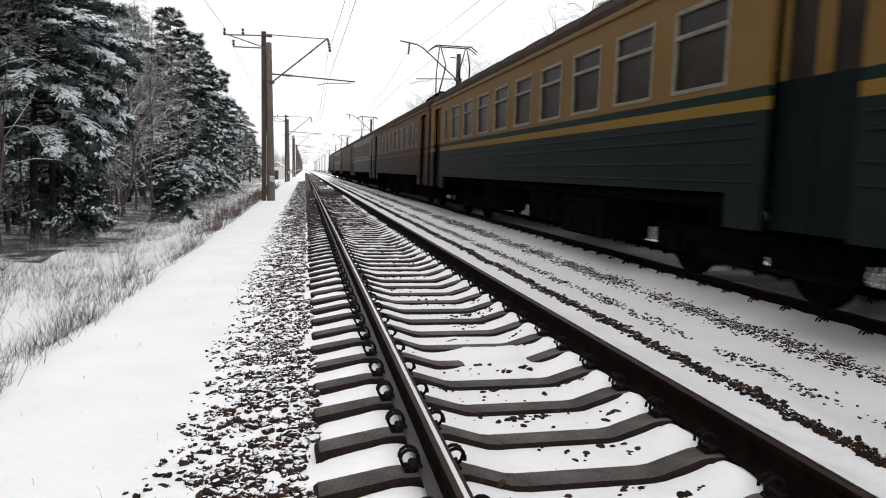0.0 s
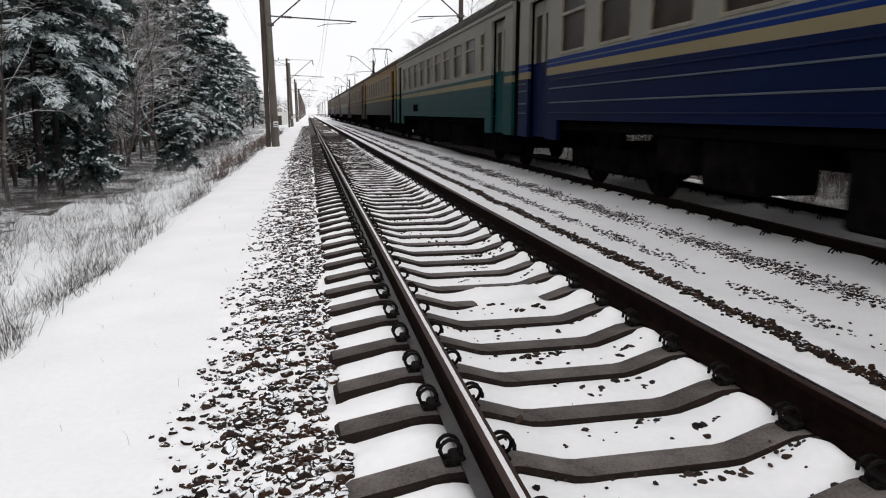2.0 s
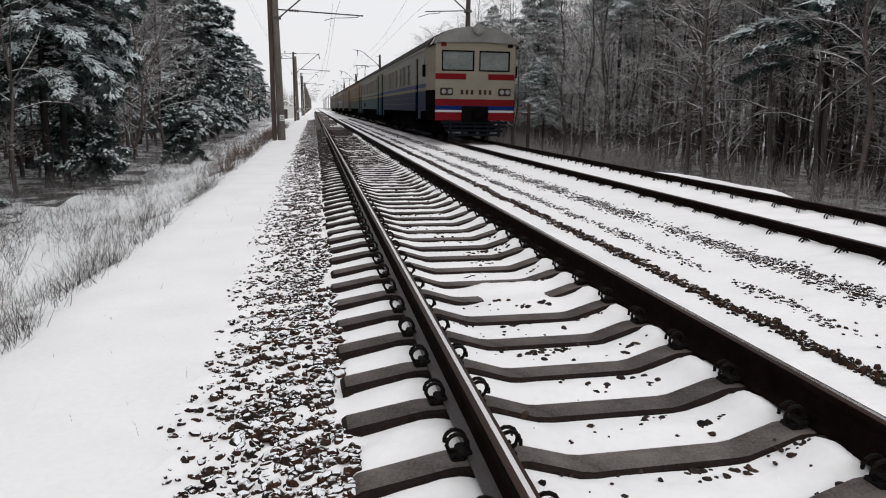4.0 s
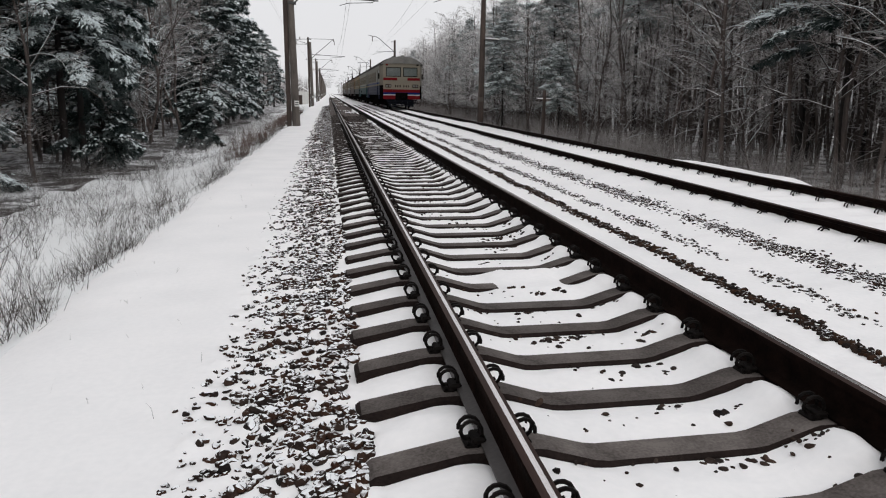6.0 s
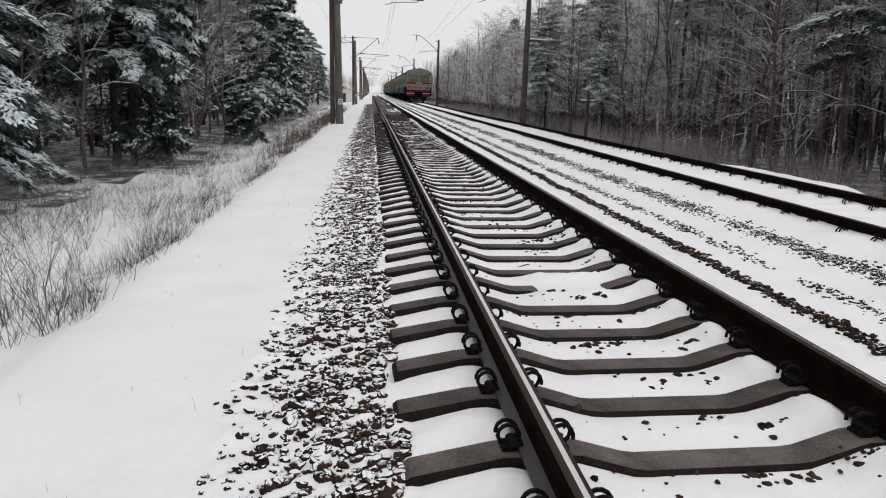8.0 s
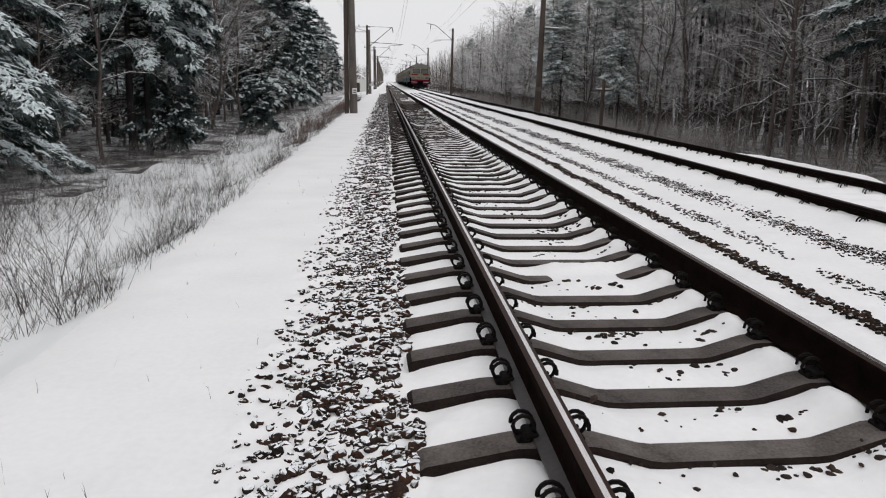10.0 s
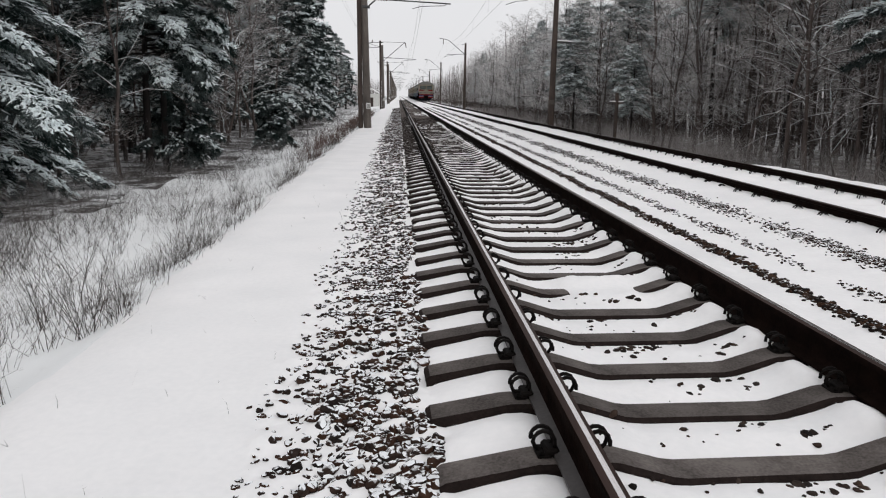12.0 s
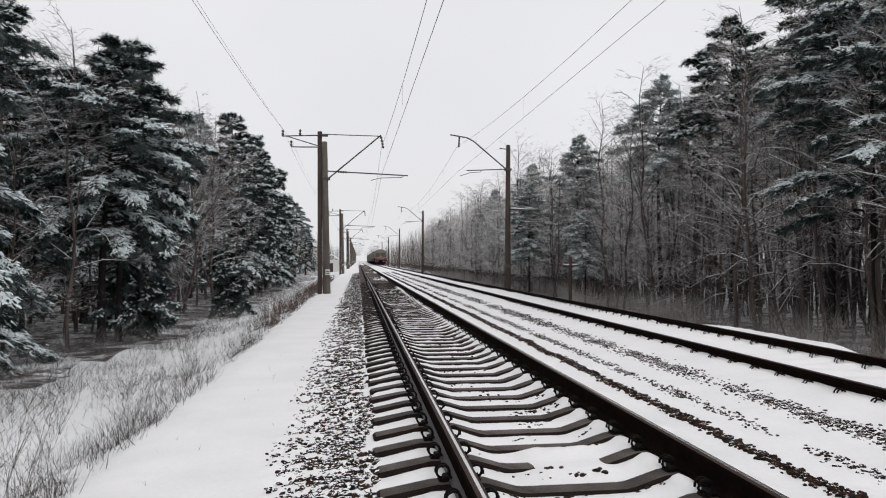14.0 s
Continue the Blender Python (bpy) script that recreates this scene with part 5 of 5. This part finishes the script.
    prof = [(-1.66, 3.72), (-1.5, 3.98), (-1.2, 4.15), (-0.8, 4.3), (-0.3, 4.38), (0.3, 4.38), (0.8, 4.3), (1.2, 4.15), (1.5, 3.98), (1.66, 3.72)]
    s.extrude(prof + [(1.5, 3.8), (0, 3.84), (-1.5, 3.8)], y0 + 0.02, y0 + 0.5)
    s.extrude([(x * 0.93, 3.8 + (z - 3.8) * 0.9) for x, z in prof] + [(1.4, 3.8), (0, 3.84), (-1.4, 3.8)], y0 - 0.07, y0 + 0.1)
    part("roof_brow", s, BROW, car, "grey roof brow dusted with snow")
    s = Shape()
    s.box((-0.5, y0 - 0.12, 0.95), (0.5, y0 + 0.1, 1.52), 0.04)
    s.box((-0.16, y0 - 0.55, 1.08), (0.16, y0 - 0.1, 1.36), 0.06)
    part("coupler", s, BLACK, car, "black automatic coupler")
    s = Shape()
    for z in (0.42, 0.58, 0.74, 0.88):
        s.box((-1.0 - (z - 0.42) * 0.6, y0 - 0.06 + (z - 0.42) * 0.1, z), (1.0 + (z - 0.42) * 0.6, y0 + (z - 0.42) * 0.1, z + 0.1), 0.01)
    for x in (-0.95, -0.5, 0, 0.5, 0.9):
        s.box((x, y0 - 0.03, 0.4), (x + 0.08, y0 + 0.05, 1.02), 0.01)
    part("plough", s, PLOUGH, car, "dark slatted snow plough")
    for x in (-1.78, 1.78):
        s = Shape()
        s.box((x - 0.06, -8.95, 2.6), (x + 0.06, -8.75, 3.05), 0.03)
        part("mirror", s, BLACK, car)
        s = Shape()
        sx = HALF_W if x > 0 else -HALF_W
        s.box((sx - 0.012, -8.7, 2.62), (sx + 0.012, -7.9, 3.3), 0.0)
        part("cab_side_window", s, GLASS, car)


BROW = snow_capped(material("brow_grey", (0.10, 0.10, 0.095), (0.17, 0.165, 0.155), 0.7, 2, 0, 0.1, 20), 0.2, 0.8, 0.5, 4)
SCREEN = material("cab_glass", (0.05, 0.062, 0.058), (0.1, 0.115, 0.108), 0.14, 1.1, 0, 0.0, 9, spec=0.5)
PLOUGH = paint("dark_plough", (0.012, 0.016, 0.03), (0.03, 0.036, 0.05))
CAR_PITCH = 20.1
cars = [
    build_car("blue", "tail cab car in deep blue and pale grey", True),
    build_car("teal", "teal passenger car with a cream stripe"),
    build_car("yellow", "ochre-yellow passenger car with dull green lower side", way=-1),
    build_car("brown", "dull brown passenger car with raised pantograph", False, True),
    build_car("grey", "pale grey passenger car", way=-1),
    build_car("brown", "dull brown passenger car with raised pantograph", False, True),
    build_car("grey", "pale grey passenger car", way=-1),
    build_car("brown", "dull brown passenger car with raised pantograph", False, True),
]
cab_front(cars[0])
# the second car swaps its door ends with the first at the joint: a closed grille on its side
s = Shape()
s.box((-HALF_W - 0.022, 3.2, 1.5), (-HALF_W + 0.02, 4.3, 1.76), 0.0)
part("vent_grille", s, BLACK, cars[1], "black vent grille")

TAIL = [(0, -36.3), (1, -21.0), (2, -5.8), (4.5, 34.4), (6, 59.2), (7.5, 84.0), (11, 142.5), (14, 192.0)]


def motions():
    for i, car in enumerate(cars):
        walk(car, [(t, pose(AX2, y + HALF_LEN + CAR_PITCH * i, 0.0)) for t, y in TAIL])
        if i > 4:
            continue
        for w in [o for o in car.children if o.name.startswith("wheelset")]:
            place = w.location.copy()
            rows, n = [], 280
            for k in range(n + 1):
                t = 14.0 * k / n
                way = float(np.interp(t, [p[0] for p in TAIL], [p[1] for p in TAIL]))
                rows.append((t, pose(*place, -math.degrees(way / 0.475))))
            walk(w, rows)


motions()
